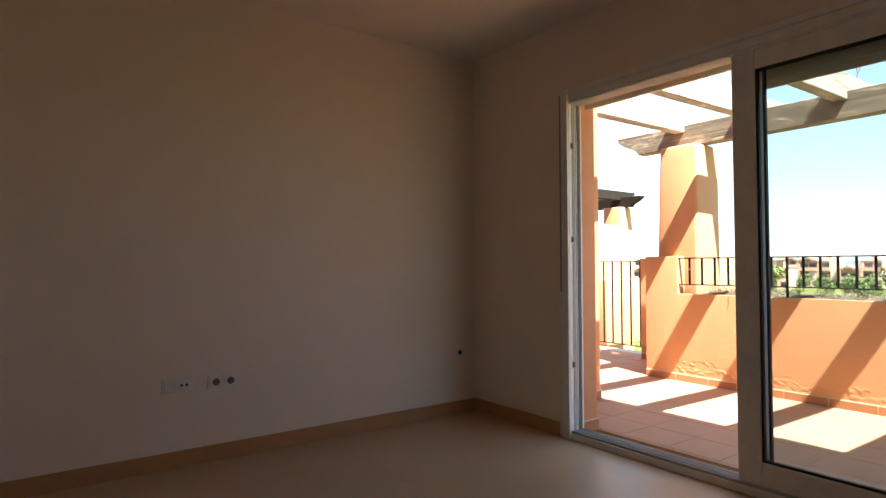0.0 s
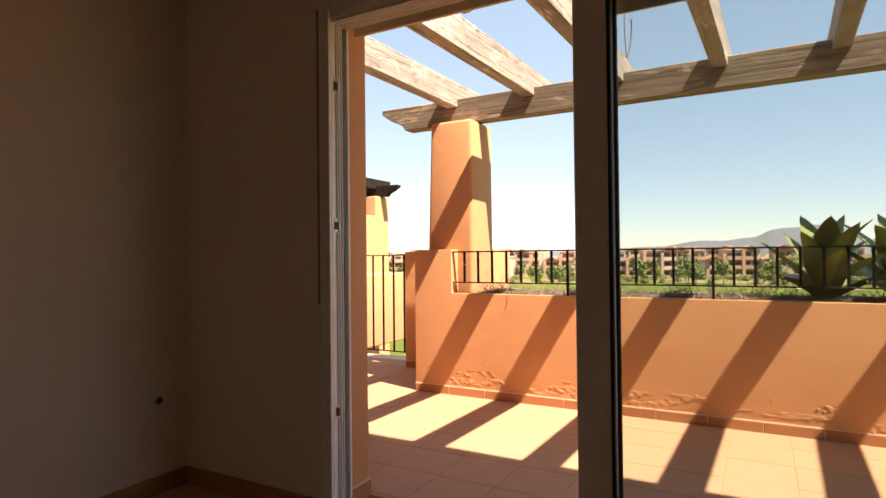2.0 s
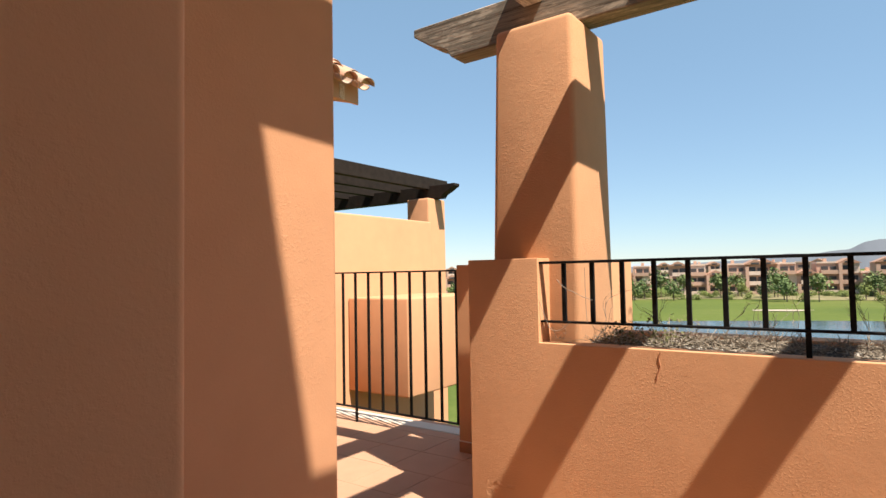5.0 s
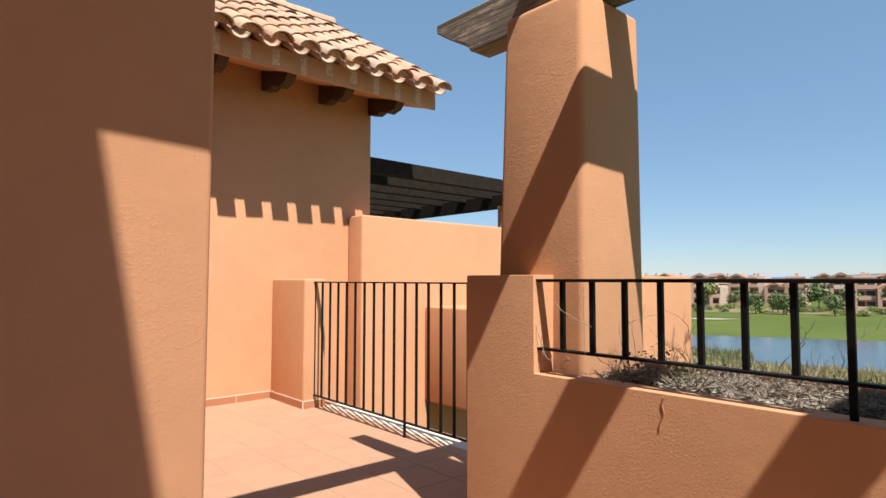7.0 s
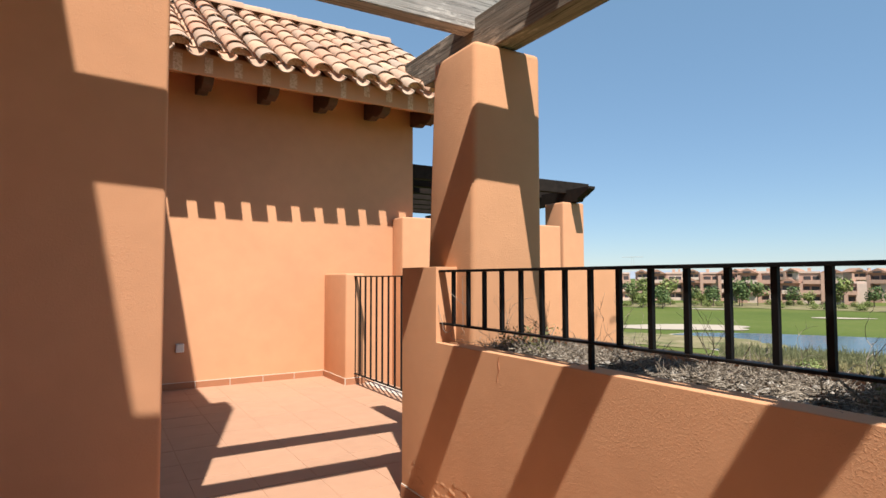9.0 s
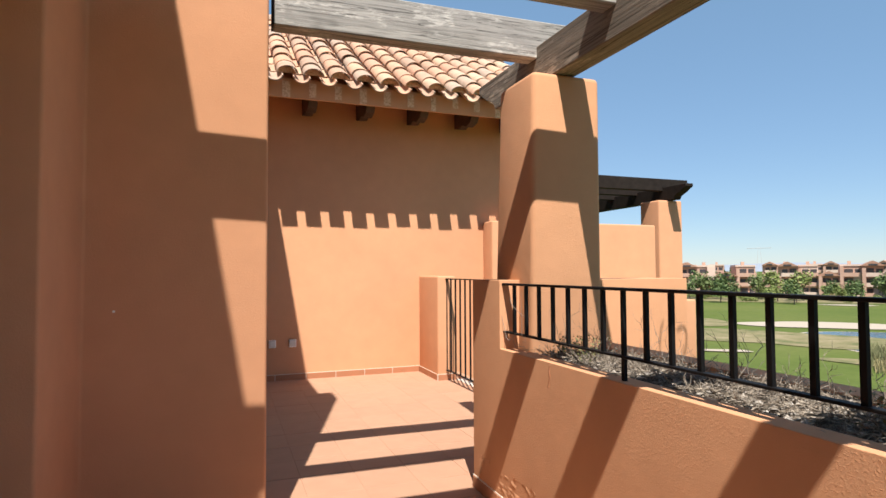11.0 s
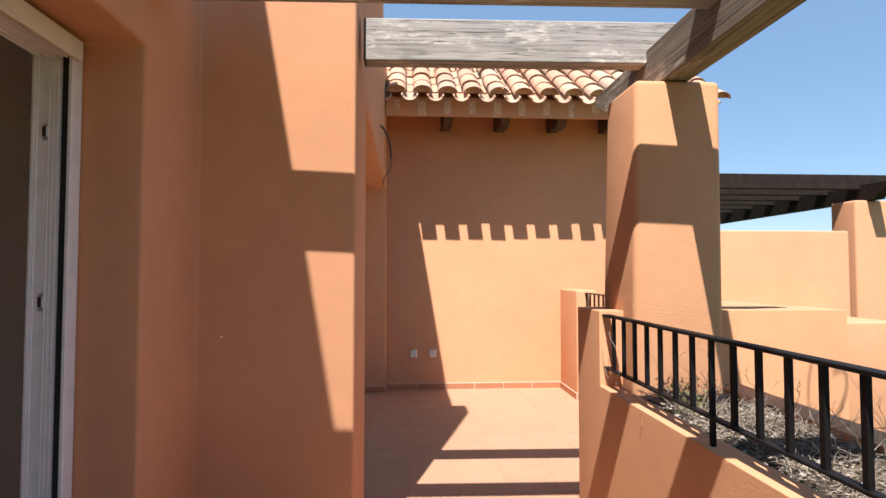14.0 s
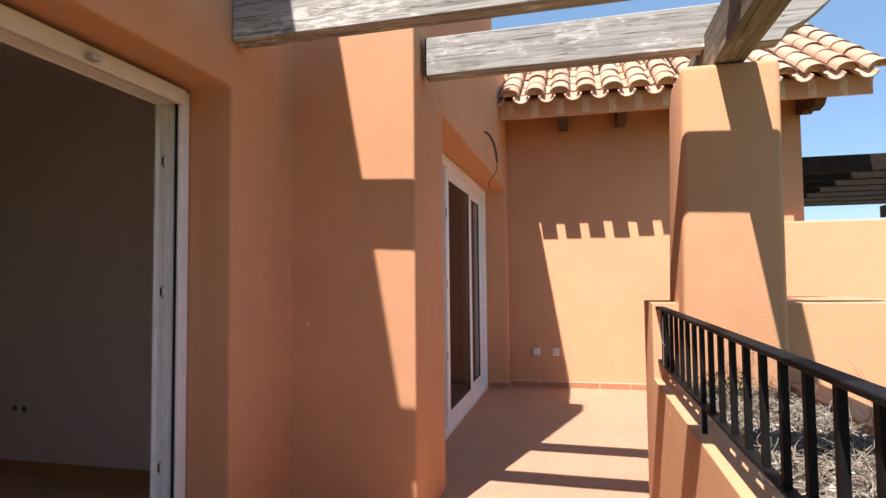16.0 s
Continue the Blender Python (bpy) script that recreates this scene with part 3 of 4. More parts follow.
sash(door, 3.965, 0.62, 1.955, 0.06, 2.305, 0.12)
sash(door, 4.020, 0.65, 1.925, 0.06, 2.305, 0.10)
# Two unseen leaves added where the opening was widened to brighten the room.
sash(door, 3.965, -0.65, 0.60, 0.06, 2.305, 0.10)
sash(door, 4.020, DOOR_Y0 + 0.05, -0.60, 0.06, 2.305, 0.10)
part("shutter_box_plate", box(4.108, 4.130, DOOR_Y0, 3.06, 2.264, 2.342, 0.004), M_CREAM, door, "cream shutter end plate")
part("shutter_stop", box(4.130, 4.170, 2.458, 2.503, 2.275, 2.305, 0.008, 2), M_ALU_GREY, door, "grey plastic shutter stop")
for i in range(3):
    part("shutter_slat", box(4.085 - 0.002 * (i % 2), 4.098, DOOR_Y0, 1.90, 2.10 + 0.043 * i, 2.147 + 0.043 * i, 0.004, 2), M_CREAM, door)
for i in range(60):
    y = 1.88 - 0.06 * i
    part("shutter_web", box(4.087, 4.095, y - 0.047, y, 2.231, 2.246), M_CREAM, door)

part("shutter_slat", box(4.084, 4.098, DOOR_Y0, 1.90, 2.245, 2.298, 0.004, 2), M_CREAM, door)

strap = thing("shutter_strap", "grey woven roller shutter strap beside the door", "shutter strap")
part("webbing", box(3.955, 3.957, 3.143, 3.157, 0.99, 2.36), M_STRAP, strap)
part("strap_winder", box(3.946, 3.964, 3.136, 3.164, 0.82, 0.995, 0.006, 2), M_ALU, strap, "white plastic strap winder")

door2 = tagged(new("door_2"), "closed white aluminium sliding door in a niche", "sliding door", kind="structure")
for name, b in (("jamb", box(4.72, 4.83, 4.432, 4.49, 0.0, 2.52, 0.004)), ("jamb", box(4.72, 4.83, 7.92, 7.983, 0.0, 2.52, 0.004)),
                ("head", box(4.72, 4.83, 4.49, 7.92, 2.44, 2.525, 0.004)), ("threshold", box(4.72, 4.84, 4.49, 7.92, 0.0, 0.06, 0.004))):
    part(name, b, M_ALU, door2)
sash(door2, 4.735, 4.50, 5.80, 0.065, 2.435, 0.075)
sash(door2, 4.785, 5.72, 6.98, 0.065, 2.435, 0.115)
sash(door2, 4.735, 6.90, 7.915, 0.065, 2.435, 0.115)
for z in (0.7, 1.35, 2.0):
    part("lock_slot", box(4.823, 4.826, 5.72, 5.735, z - 0.04, z + 0.04), M_HOLE, door2)
setting("inner_room", carve(box(2.4, 4.74, 4.31, 8.2, -0.1, 2.8), [box(2.5, 5.0, 4.4, 8.1, 0, 2.7)], bevel=0), M_WHITE_WALL, "dim empty room behind the second door", "room")


# ---- sockets and small fittings ----
def schuko(parent, x, y, z, size=0.072):
    """A round earthed socket in a square plate on a wall facing -y."""
    plate = part("plate", box(x - size / 2, x + size / 2, y - 0.009, y, z - size / 2, z + size / 2, 0.003), M_SOCKET, parent)
    b = bmesh.new()
    cyl_into(b, (x, y - 0.0105, z), (x, y - 0.008, z), 0.022, seg=24)
    part("well", b, M_WELL, plate)
    # Raised near-black discs carry the shade of the pin holes.
    for dx in (-0.0095, 0.0095):
        b = bmesh.new()
        cyl_into(b, (x + dx, y - 0.0115, z), (x + dx, y - 0.0095, z), 0.004, seg=10)
        part("hole", b, M_HOLE, plate)
    for dz in (-0.018, 0.018):
        part("earth_clip", box(x - 0.004, x + 0.004, y - 0.0115, y - 0.0095, z + dz - 0.003, z + dz + 0.003), M_HOLE, plate)
    return plate


YS = Y_ROOM
s1 = thing("socket", "white double plate with aerial socket and blank", "socket")
part("frame", box(1.605, 1.775, YS - 0.006, YS, 0.435, 0.522, 0.003), M_SOCKET, s1)
part("blank", box(1.618, 1.686, YS - 0.010, YS - 0.005, 0.444, 0.513, 0.002), M_SOCKET, s1)
part("aerial_insert", box(1.694, 1.762, YS - 0.010, YS - 0.005, 0.444, 0.513, 0.002), M_SOCKET, s1)
for x in (1.713, 1.742):
    b = bmesh.new()
    cyl_into(b, (x, YS - 0.013, 0.478), (x, YS - 0.009, 0.478), 0.008, seg=14)
    part("aerial_hole", b, M_HOLE, s1)
s2 = thing("socket", "white double earthed socket on white wall", "socket")
part("frame", box(1.86, 2.045, YS - 0.006, YS, 0.43, 0.520, 0.003), M_SOCKET, s2)
schuko(s2, 1.909, YS - 0.004, 0.475)
schuko(s2, 1.995, YS - 0.004, 0.475)
s3 = thing("wall_outlet", "small round cable outlet in white wall", "outlet")
b = bmesh.new()
part("plate", box(3.765, 3.835, YS - 0.004, YS, 0.445, 0.515, 0.002), M_SOCKET, s3)
cyl_into(b, (3.80, YS - 0.006, 0.48), (3.80, YS, 0.48), 0.022, seg=20)
part("ring", b, M_ALU_GREY, s3)
b = bmesh.new()
cyl_into(b, (3.80, YS - 0.008, 0.48), (3.80, YS - 0.005, 0.48), 0.016, seg=16)
part("hole", b, M_HOLE, s3)

for x in (5.445, 5.685):
    o = thing("outdoor_socket", "white covered outdoor socket on terracotta wall", "socket", "outdoor sockets")
    part("base", box(x - 0.042, x + 0.042, Y_END - 0.028, Y_END - 0.001, 0.40, 0.495, 0.005, 2), M_SOCKET, o)
    part("flap", box(x - 0.033, x + 0.033, Y_END - 0.034, Y_END - 0.027, 0.412, 0.486, 0.004, 2), M_FLAP, o, "pale grey hinged flap")
    part("hinge", box(x - 0.028, x + 0.028, Y_END - 0.036, Y_END - 0.028, 0.484, 0.492, 0.002), M_ALU_GREY, o)


def tube(name, pts, r, mat, parent=None, label=""):
    c = bpy.data.curves.new(name, "CURVE")
    c.dimensions, c.bevel_depth, c.bevel_resolution, c.resolution_u = "3D", r, 2, 6
    sp = c.splines.new("NURBS")
    sp.points.add(len(pts) - 1)
    for p, q in zip(sp.points, pts):
        p.co = (*q, 1)
    sp.use_endpoint_u, sp.order_u = True, min(4, len(pts))
    tmp = new("tmp", c)
    dg = bpy.context.evaluated_depsgraph_get()
    dg.update()
    bm = bmesh.new()
    bm.from_mesh(tmp.evaluated_get(dg).to_mesh())
    bpy.data.objects.remove(tmp)
    bpy.data.curves.remove(c)
    return part(name, bm, mat, parent, label, True)


lamp_wire = thing("loose_cable", "loose brown lamp cable hanging from wall", "cable")
tube("conduit", [(5.09, 6.25, 2.86), (5.16, 6.33, 2.87), (5.20, 6.42, 2.72), (5.20, 6.42, 2.58)], 0.012, M_CABLE, lamp_wire)
tube("wire", [(5.20, 6.42, 2.60), (5.21, 6.41, 2.50), (5.17, 6.36, 2.42), (5.12, 6.33, 2.36), (5.13, 6.32, 2.30)], 0.005, M_CABLE, lamp_wire)

vine = thing("loose_wire", "thin dry tendrils dangling from a pergola rafter", "wire")
tube("tendril", [(6.40, 2.40, 2.82), (6.52, 2.39, 2.90), (6.62, 2.38, 2.93), (6.78, 2.38, 3.08)], 0.006, M_CABLE, vine)
tube("tendril", [(7.00, 2.38, 2.80), (7.06, 2.37, 2.92), (7.20, 2.37, 3.02), (7.30, 2.37, 3.20), (7.27, 2.36, 3.36), (7.20, 2.36, 3.30)], 0.006, M_CABLE, vine)
tube("tendril", [(7.06, 2.37, 2.92), (7.08, 2.38, 3.05), (7.05, 2.39, 3.20), (7.10, 2.39, 3.32)], 0.0045, M_CABLE, vine)
tie = thing("wire_tie", "thin pale wire twisted round the railing end", "wire")
tube("strand", [(6.366, 3.755, 1.10), (6.360, 3.735, 1.04), (6.372, 3.715, 0.99), (6.362, 3.700, 0.945), (6.376, 3.66, 0.935), (6.366, 3.62, 0.960), (6.372, 3.60, 0.985)], 0.0012, M_WIRE, tie)
tube("strand", [(6.372, 3.66, 1.17), (6.364, 3.63, 1.13), (6.372, 3.585, 1.12), (6.362, 3.545, 1.095), (6.374, 3.50, 1.08)], 0.0012, M_WIRE, tie)
tube("strand", [(6.372, 3.53, 1.22), (6.366, 3.525, 1.12), (6.374, 3.53, 1.02), (6.366, 3.52, 0.98)], 0.0011, M_WIRE, tie)
plug = thing("wall_plug", "tiny pale screw plug in terracotta wall", "plug")
b = bmesh.new()
cyl_into(b, (4.45, Y_BLOCK - 0.002, 1.15), (4.45, Y_BLOCK + 0.01, 1.15), 0.006, seg=10)
part("plug_head", b, M_SOCKET, plug)


# ---- roof of the end house ----
roof = tagged(new("tiled_roof"), "roof of weathered clay barrel tiles", "roof", kind="structure")
SL = 0.62
ang = math.atan(SL)
EAVE_Y, EAVE_Z, RIDGE_Y = 7.215, 3.435, 9.9
PITCH, COURSE = 0.293, 0.385
roof_len = (RIDGE_Y - EAVE_Y) / math.cos(ang)
DECK_Z = 3.52
part("deck", prism([(7.46, DECK_Z), (RIDGE_Y, DECK_Z + SL * (RIDGE_Y - 7.46)), (13.0, DECK_Z + SL * (2 * RIDGE_Y - 7.46 - 13.0)), (13.0, DECK_Z - 0.1 + SL * (2 * RIDGE_Y - 7.46 - 13.0)),
                   (RIDGE_Y, DECK_Z - 0.08 + SL * (RIDGE_Y - 7.46)), (7.46, DECK_Z - 0.08)], "x", 5.11, 9.05), M_TERRA, roof)
part("fascia", box(5.105, 9.03, 7.430, 7.459, 3.284, 3.50, 0.004), M_TERRA, roof, "painted terracotta eaves board")
# Pale strips paint the sun that falls between tile ends onto the fascia.
random.seed(41)
for c in range(14):
    xc = 9.045 - PITCH * c
    low = 3.288 if random.random() < 0.6 else random.uniform(3.30, 3.36)
    w = random.uniform(0.032, 0.045)
    if xc - w > 5.11:
        part("bare_patch", box(xc - w, min(9.026, xc + w), 7.425, 7.431, low, 3.47, 0.002), M_MORTAR_SUN, roof, "patchy sunlit strip painted on the eaves board")
part("soffit", prism([(7.458, 3.30), (Y_END, 3.49), (Y_END, 3.52), (7.458, 3.33)], "x", 5.105, 9.03), M_TERRA, roof)
for i in range(5):
    x = 5.84 + 0.685 * i
    part("rafter_tail", prism([(Y_END, 3.275), (7.95, 3.235), (7.84, 3.26), (7.72, 3.21), (7.58, 3.235), (7.50, 3.325), (Y_END, 3.49)], "x", x - 0.055, x + 0.055, 0.006, 1), M_RED_STAIN, roof)


def barrel(r0, r1, length, up, thick=0.014, seg=10, flat=0.72):
    """Half of a tapered pipe, open below (a cover) or above (a pan), lying along y."""
    b = bmesh.new()
    rings = []
    for yy, r in ((0.0, r0), (length, r1)):
        for rr in (r, r - thick):
            rings.append([b.verts.new((rr * math.cos(math.pi * k / seg), yy, up * flat * rr * math.sin(math.pi * k / seg))) for k in range(seg + 1)])
    o0, i0, o1, i1 = rings
    for k in range(seg):
        b.faces.new((o0[k], o0[k + 1], o1[k + 1], o1[k]))
        b.faces.new((i0[k], i1[k], i1[k + 1], i0[k + 1]))
        b.faces.new((o0[k], i0[k], i0[k + 1], o0[k + 1]))
        b.faces.new((o1[k], o1[k + 1], i1[k + 1], i1[k]))
    for k in (0, seg):
        b.faces.new((o0[k], o1[k], i1[k], i0[k]))
    bmesh.ops.recalc_face_normals(b, faces=b.faces[:])
    return b


COVER = mesh_of("cover_tile", barrel(0.117, 0.100, 0.46, 1), M_ROOF, True)
PAN = mesh_of("pan_tile", barrel(0.094, 0.098, 0.46, -1), M_ROOF, True)
PLUG = mesh_of("mortar_plug", prism([(0.098 * math.cos(math.pi * k / 8), 0.066 * math.sin(math.pi * k / 8)) for k in range(9)], "y", 0.0, 0.02), M_MORTAR_SUN)
random.seed(3)
rot = Matrix.Rotation(ang, 4, "X")
cols = int((9.08 - 5.16) / PITCH) + 1
rows_n = int(roof_len / COURSE) + 1
for c in range(cols):
    xc = 9.045 - PITCH * c
    for r in range(rows_n):
        s = r * COURSE
        y, z = EAVE_Y + s * math.cos(ang), EAVE_Z + s * math.sin(ang)
        up = 0.004 * (r % 2) + random.uniform(-0.004, 0.005)
        tilt = rot @ Matrix.Rotation(radians(-2.0), 4, "X") @ Matrix.Rotation(radians(random.uniform(-1.2, 1.2)), 4, "Z")
        back = 0.08 if r == 0 else 0.0
        piece("cover_tile", COVER, roof, Matrix.Translation((xc + random.uniform(-0.006, 0.006), y + back - random.uniform(0, 0.02), z + 0.026 + SL * back + up)) @ tilt)
        if r == 0:
            piece("mortar_plug", PLUG, roof, Matrix.Translation((xc, y + 0.125, z + 0.105)))
        piece("pan_tile", PAN, roof, Matrix.Translation((xc - PITCH / 2, y - random.uniform(0.005, 0.02), z + 0.02 + up)) @ tilt)
RIDGE = mesh_of("ridge_tile", barrel(0.125, 0.11, 0.46, 1, flat=1.0), M_ROOF, True)
for i in range(10):
    piece("ridge_tile", RIDGE, roof, Matrix.Translation((9.05 - 0.40 * i, RIDGE_Y, EAVE_Z + SL * (RIDGE_Y - EAVE_Y) + 0.06)) @ Matrix.Rotation(radians(90), 4, "Z"))

# ---- planter growth ----
def cheap_twigs(count, seed, y0, y1, upright):
    """Many dry stems as thin three-sided strands, quick to make."""
    rng = random.Random(seed)
    verts, faces = [], []

    def strand(p, d, length, r, depth):
        n = 5
        for i in range(n):
            q = p + d * (length / n)
            side = d.cross(Vector((rng.uniform(-1, 1), rng.uniform(-1, 1), 0.4))).normalized()
            other = d.cross(side)
            base = len(verts)
            for c, rr in ((p, r * (1 - i / n * 0.7)), (q, r * (1 - (i + 1) / n * 0.7))):
                for a in range(3):
                    verts.append(c + (side * math.cos(a * 2.094) + other * math.sin(a * 2.094)) * rr)
            for a in range(3):
                b = (a + 1) % 3
                faces.append((base + a, base + b, base + 3 + b, base + 3 + a))
            p = q
            d = (d + Vector((rng.uniform(-0.45, 0.45), rng.uniform(-0.45, 0.45), rng.uniform(-0.35, 0.35)))).normalized()
            if depth and rng.random() < 0.4:
                strand(p.copy(), (d + Vector((rng.uniform(-1, 1), rng.uniform(-1, 1), rng.uniform(0, 0.7)))).normalized(), length * 0.5, r * 0.65, depth - 1)

    for _ in range(count):
        x, y = rng.uniform(6.49, XT - 0.03), rng.uniform(y0, y1)
        if upright:
            strand(Vector((x, y, 0.83)), Vector((rng.uniform(-0.5, 0.5), rng.uniform(-0.5, 0.5), 1)).normalized(), rng.uniform(0.10, 0.27), rng.uniform(0.0014, 0.0026), 2)
        else:
            strand(Vector((x, y, 0.856 + rng.uniform(0, 0.035))), Vector((rng.uniform(-1, 1), rng.uniform(-1, 1), rng.uniform(-0.05, 0.12))).normalized(), rng.uniform(0.04, 0.14), rng.uniform(0.0012, 0.0036), 1)
    me = bpy.data.meshes.new("dry_stems")
    me.from_pydata([tuple(v) for v in verts], [], faces)
    return me


for name, me in (("dry_plant_litter", cheap_twigs(3000, 5, -1.0, 3.70, False)), ("dry_shoots", cheap_twigs(80, 6, -0.5, 3.60, True))):
    me.materials.append(M_TWIG)
    tagged(new(name, me), "tangle of dead grey stems on planter soil", "dry plants", kind="stuff")


def pebbles(count, seed):
    """Pale crumbs of stone strewn over the soil, each an uneven eight-sided lump."""
    r = random.Random(seed)
    verts, faces = [], []
    for _ in range(count):
        y = min(3.68, -0.8 + 4.5 * r.random())
        c = Vector((r.uniform(6.48, XT - 0.02), y, 0.862 + r.uniform(-0.004, 0.008)))
        size = r.choice((0.005, 0.007, 0.010, 0.015)) * r.uniform(0.8, 1.3)
        k = len(verts)
        for d in ((1, 0, 0), (-1, 0, 0), (0, 1, 0), (0, -1, 0), (0, 0, 0.7), (0, 0, -0.7)):
            verts.append(tuple(c + Vector(d) * size * r.uniform(0.7, 1.3)))
        for a, b in ((0, 2), (2, 1), (1, 3), (3, 0)):
            faces.append((k + a, k + b, k + 4))
            faces.append((k + b, k + a, k + 5))
    me = bpy.data.meshes.new("pebbles")
    me.from_pydata(verts, [], faces)
    me.materials.append(M_PEBBLE)
    return tagged(new("pebbles", me), "pale stone crumbs strewn over dry soil", "pebbles", kind="stuff")


pebbles(1500, 88)


def clump_mesh(name, rng, radius, height, count, leaf, mat, squash=0.8):
    """A crown of many small leaf clumps with an uneven outline."""
    verts, faces = [], []
    lobes = [(Vector((rng.uniform(-0.5, 0.5) * radius, rng.uniform(-0.5, 0.5) * radius, rng.uniform(0.25, 0.8) * height)), rng.uniform(0.35, 0.6) * radius) for _ in range(8)]
    for _ in range(count):
        c, r = rng.choice(lobes)
        d = Vector((rng.gauss(0, 1), rng.gauss(0, 1), rng.gauss(0, 1))).normalized()
        p = c + d * r * rng.uniform(0.65, 1.05)
        p.z = max(p.z, 0.05 * height)
        u = Vector((rng.gauss(0, 1), rng.gauss(0, 1), rng.gauss(0, 0.6))).normalized() * leaf * rng.uniform(0.6, 1.3)
        v = u.cross(d + Vector((0.1, 0.2, 0.3))).normalized() * leaf * rng.uniform(0.4, 0.9)
        base = len(verts)
        verts.extend([p - u, p + v, p + u, p - v])
        faces.append((base, base + 1, base + 2, base + 3))
    me = bpy.data.meshes.new(name)
    me.from_pydata([tuple(v) for v in verts], [], faces)
    me.materials.append(mat)
    return me


def weed(x, y, radius, height, seed):
    w = thing("weed", "small dusty green weed sprouting in planter", "weed", "weeds in the planter")
    w.matrix_basis = pose(x, y, 0.84)
    r = random.Random(seed)
    b = bmesh.new()
    for k in range(9):
        a = k * 0.7 + r.uniform(-0.3, 0.3)
        cyl_into(b, (0, 0, -0.02), (math.cos(a) * radius * 0.8, math.sin(a) * radius * 0.8, height * r.uniform(0.5, 1.0)), 0.003, 0.0015, 5)
    part("stems", b, M_TWIG, w)
    lv = new("leaves", clump_mesh("leaves", r, radius, height, 200, 0.008, M_WEED))
    lv.parent = w


def agave_leaf(length, width, lift, sag):
    """A thick pointed leaf that rises and arches outwards along +x."""
    b = bmesh.new()
    n, prev = 9, None
    p, a = Vector((0, 0, 0)), lift
    for i in range(n + 1):
        t = i / n
        w = width * (0.45 + 1.35 * t) * (1 - t) ** 0.85 if t < 1 else 0.001
        w = max(w, 0.002)
        th = 0.022 * (1 - t) + 0.002
        ring = [b.verts.new(p + Vector((0, -w, 0.35 * w))), b.verts.new(p + Vector((0, 0, -th))), b.verts.new(p + Vector((0, w, 0.35 * w))), b.verts.new(p + Vector((0, 0, 0.01)))]
        if prev:
            for k in range(4):
                b.faces.new((prev[k], prev[(k + 1) % 4], ring[(k + 1) % 4], ring[k]))
        prev = ring
        p = p + Vector((math.cos(a), 0, math.sin(a))) * (length / n)
        a -= sag / n
    bmesh.ops.recalc_face_normals(b, faces=b.faces[:])
    return b


def agave(x, y, z, size, seed):
    rng = random.Random(seed)
    plant = thing("agave_plant", "large broad-leaved green agave growing in planter", "agave", "agaves in the planter")
    plant.matrix_basis = pose(x, y, z)
    for i in range(19):
        t = i / 19
        lf = part("leaf", agave_leaf(size * rng.uniform(0.75, 1.05), 0.150 * size / 0.6, radians(30 + 55 * t), radians(rng.uniform(5, 35))), M_AGAVE, plant, smooth=True)
        lf.matrix_basis = pose(0, 0, 0.03 + 0.16 * t, 0, 0, i * 137.5 + rng.uniform(-12, 12))
    return plant


for k, (x, y, r, h) in enumerate(((6.60, 3.25, 0.16, 0.15), (6.62, 3.45, 0.10, 0.12), (6.72, 1.95, 0.16, 0.11), (6.72, 1.48, 0.24, 0.17), (6.70, 1.28, 0.20, 0.20))):
    weed(x, y, r, h, 500 + k)
agave(6.72, 0.98, 0.82, 0.55, 1)
agave(6.74, 0.52, 0.82, 0.60, 2)


# ---- the golf course and the far houses ----
GZ = -6.5
bm = bmesh.new()
bmesh.ops.create_circle(bm, cap_ends=True, segments=64, radius=3200, matrix=Matrix.Translation((0, 0, GZ)))
setting("ground", bm, M_GRASS, "green golf course lawn reaching the horizon", "ground")


def blob(name, cx, cy, rx, ry, turn, z, mat, label, category, seed, wob=0.18, n=56):
    """A flat patch with an uneven edge."""
    rng = random.Random(seed)
    ph = [rng.uniform(0, 6.28) for _ in range(4)]
    b = bmesh.new()
    vs = []
    for i in range(n):
        a = 2 * math.pi * i / n
        k = 1 + wob * sum(math.sin((j + 2) * a + ph[j]) / (j + 1.5) for j in range(4))
        u, v = rx * k * math.cos(a), ry * k * math.sin(a)
        vs.append(b.verts.new((cx + u * math.cos(turn) - v * math.sin(turn), cy + u * math.sin(turn) + v * math.cos(turn), z)))
    b.faces.new(vs)
    return setting(name, b, mat, label, category)


def polar(az, d):
    """A place seen from the terrace: degrees from +y towards +x, and metres."""
    return 5.0 + d * math.sin(radians(az)), 1.5 + d * math.cos(radians(az))


lx, ly = polar(88, 78)
blob("lake_bank", lx, ly, 45.9, 20.4, radians(-71), GZ + 0.02, M_SAND, "pale stone edge of the lake", "bank", 4, 0.10)
blob("lake", lx, ly, 45.4, 20.0, radians(-71), GZ + 0.05, M_WATER, "calm blue-grey golf course lake", "water", 4, 0.10)
for i, (az, d, a, c) in enumerate(((54, 95, 10.5, 5), (47, 61, 2.4, 0.9), (66, 128, 5, 2), (84, 118, 5, 2), (56, 150, 6, 2), (95, 140, 6, 2))):
    x, y = polar(az, d)
    blob("sand_bunker", x, y, a, c, radians(-az + 10), GZ + 0.10 + 0.005 * i, M_SAND, "pale sand bunker on the lawn", "bunker", 20 + i)
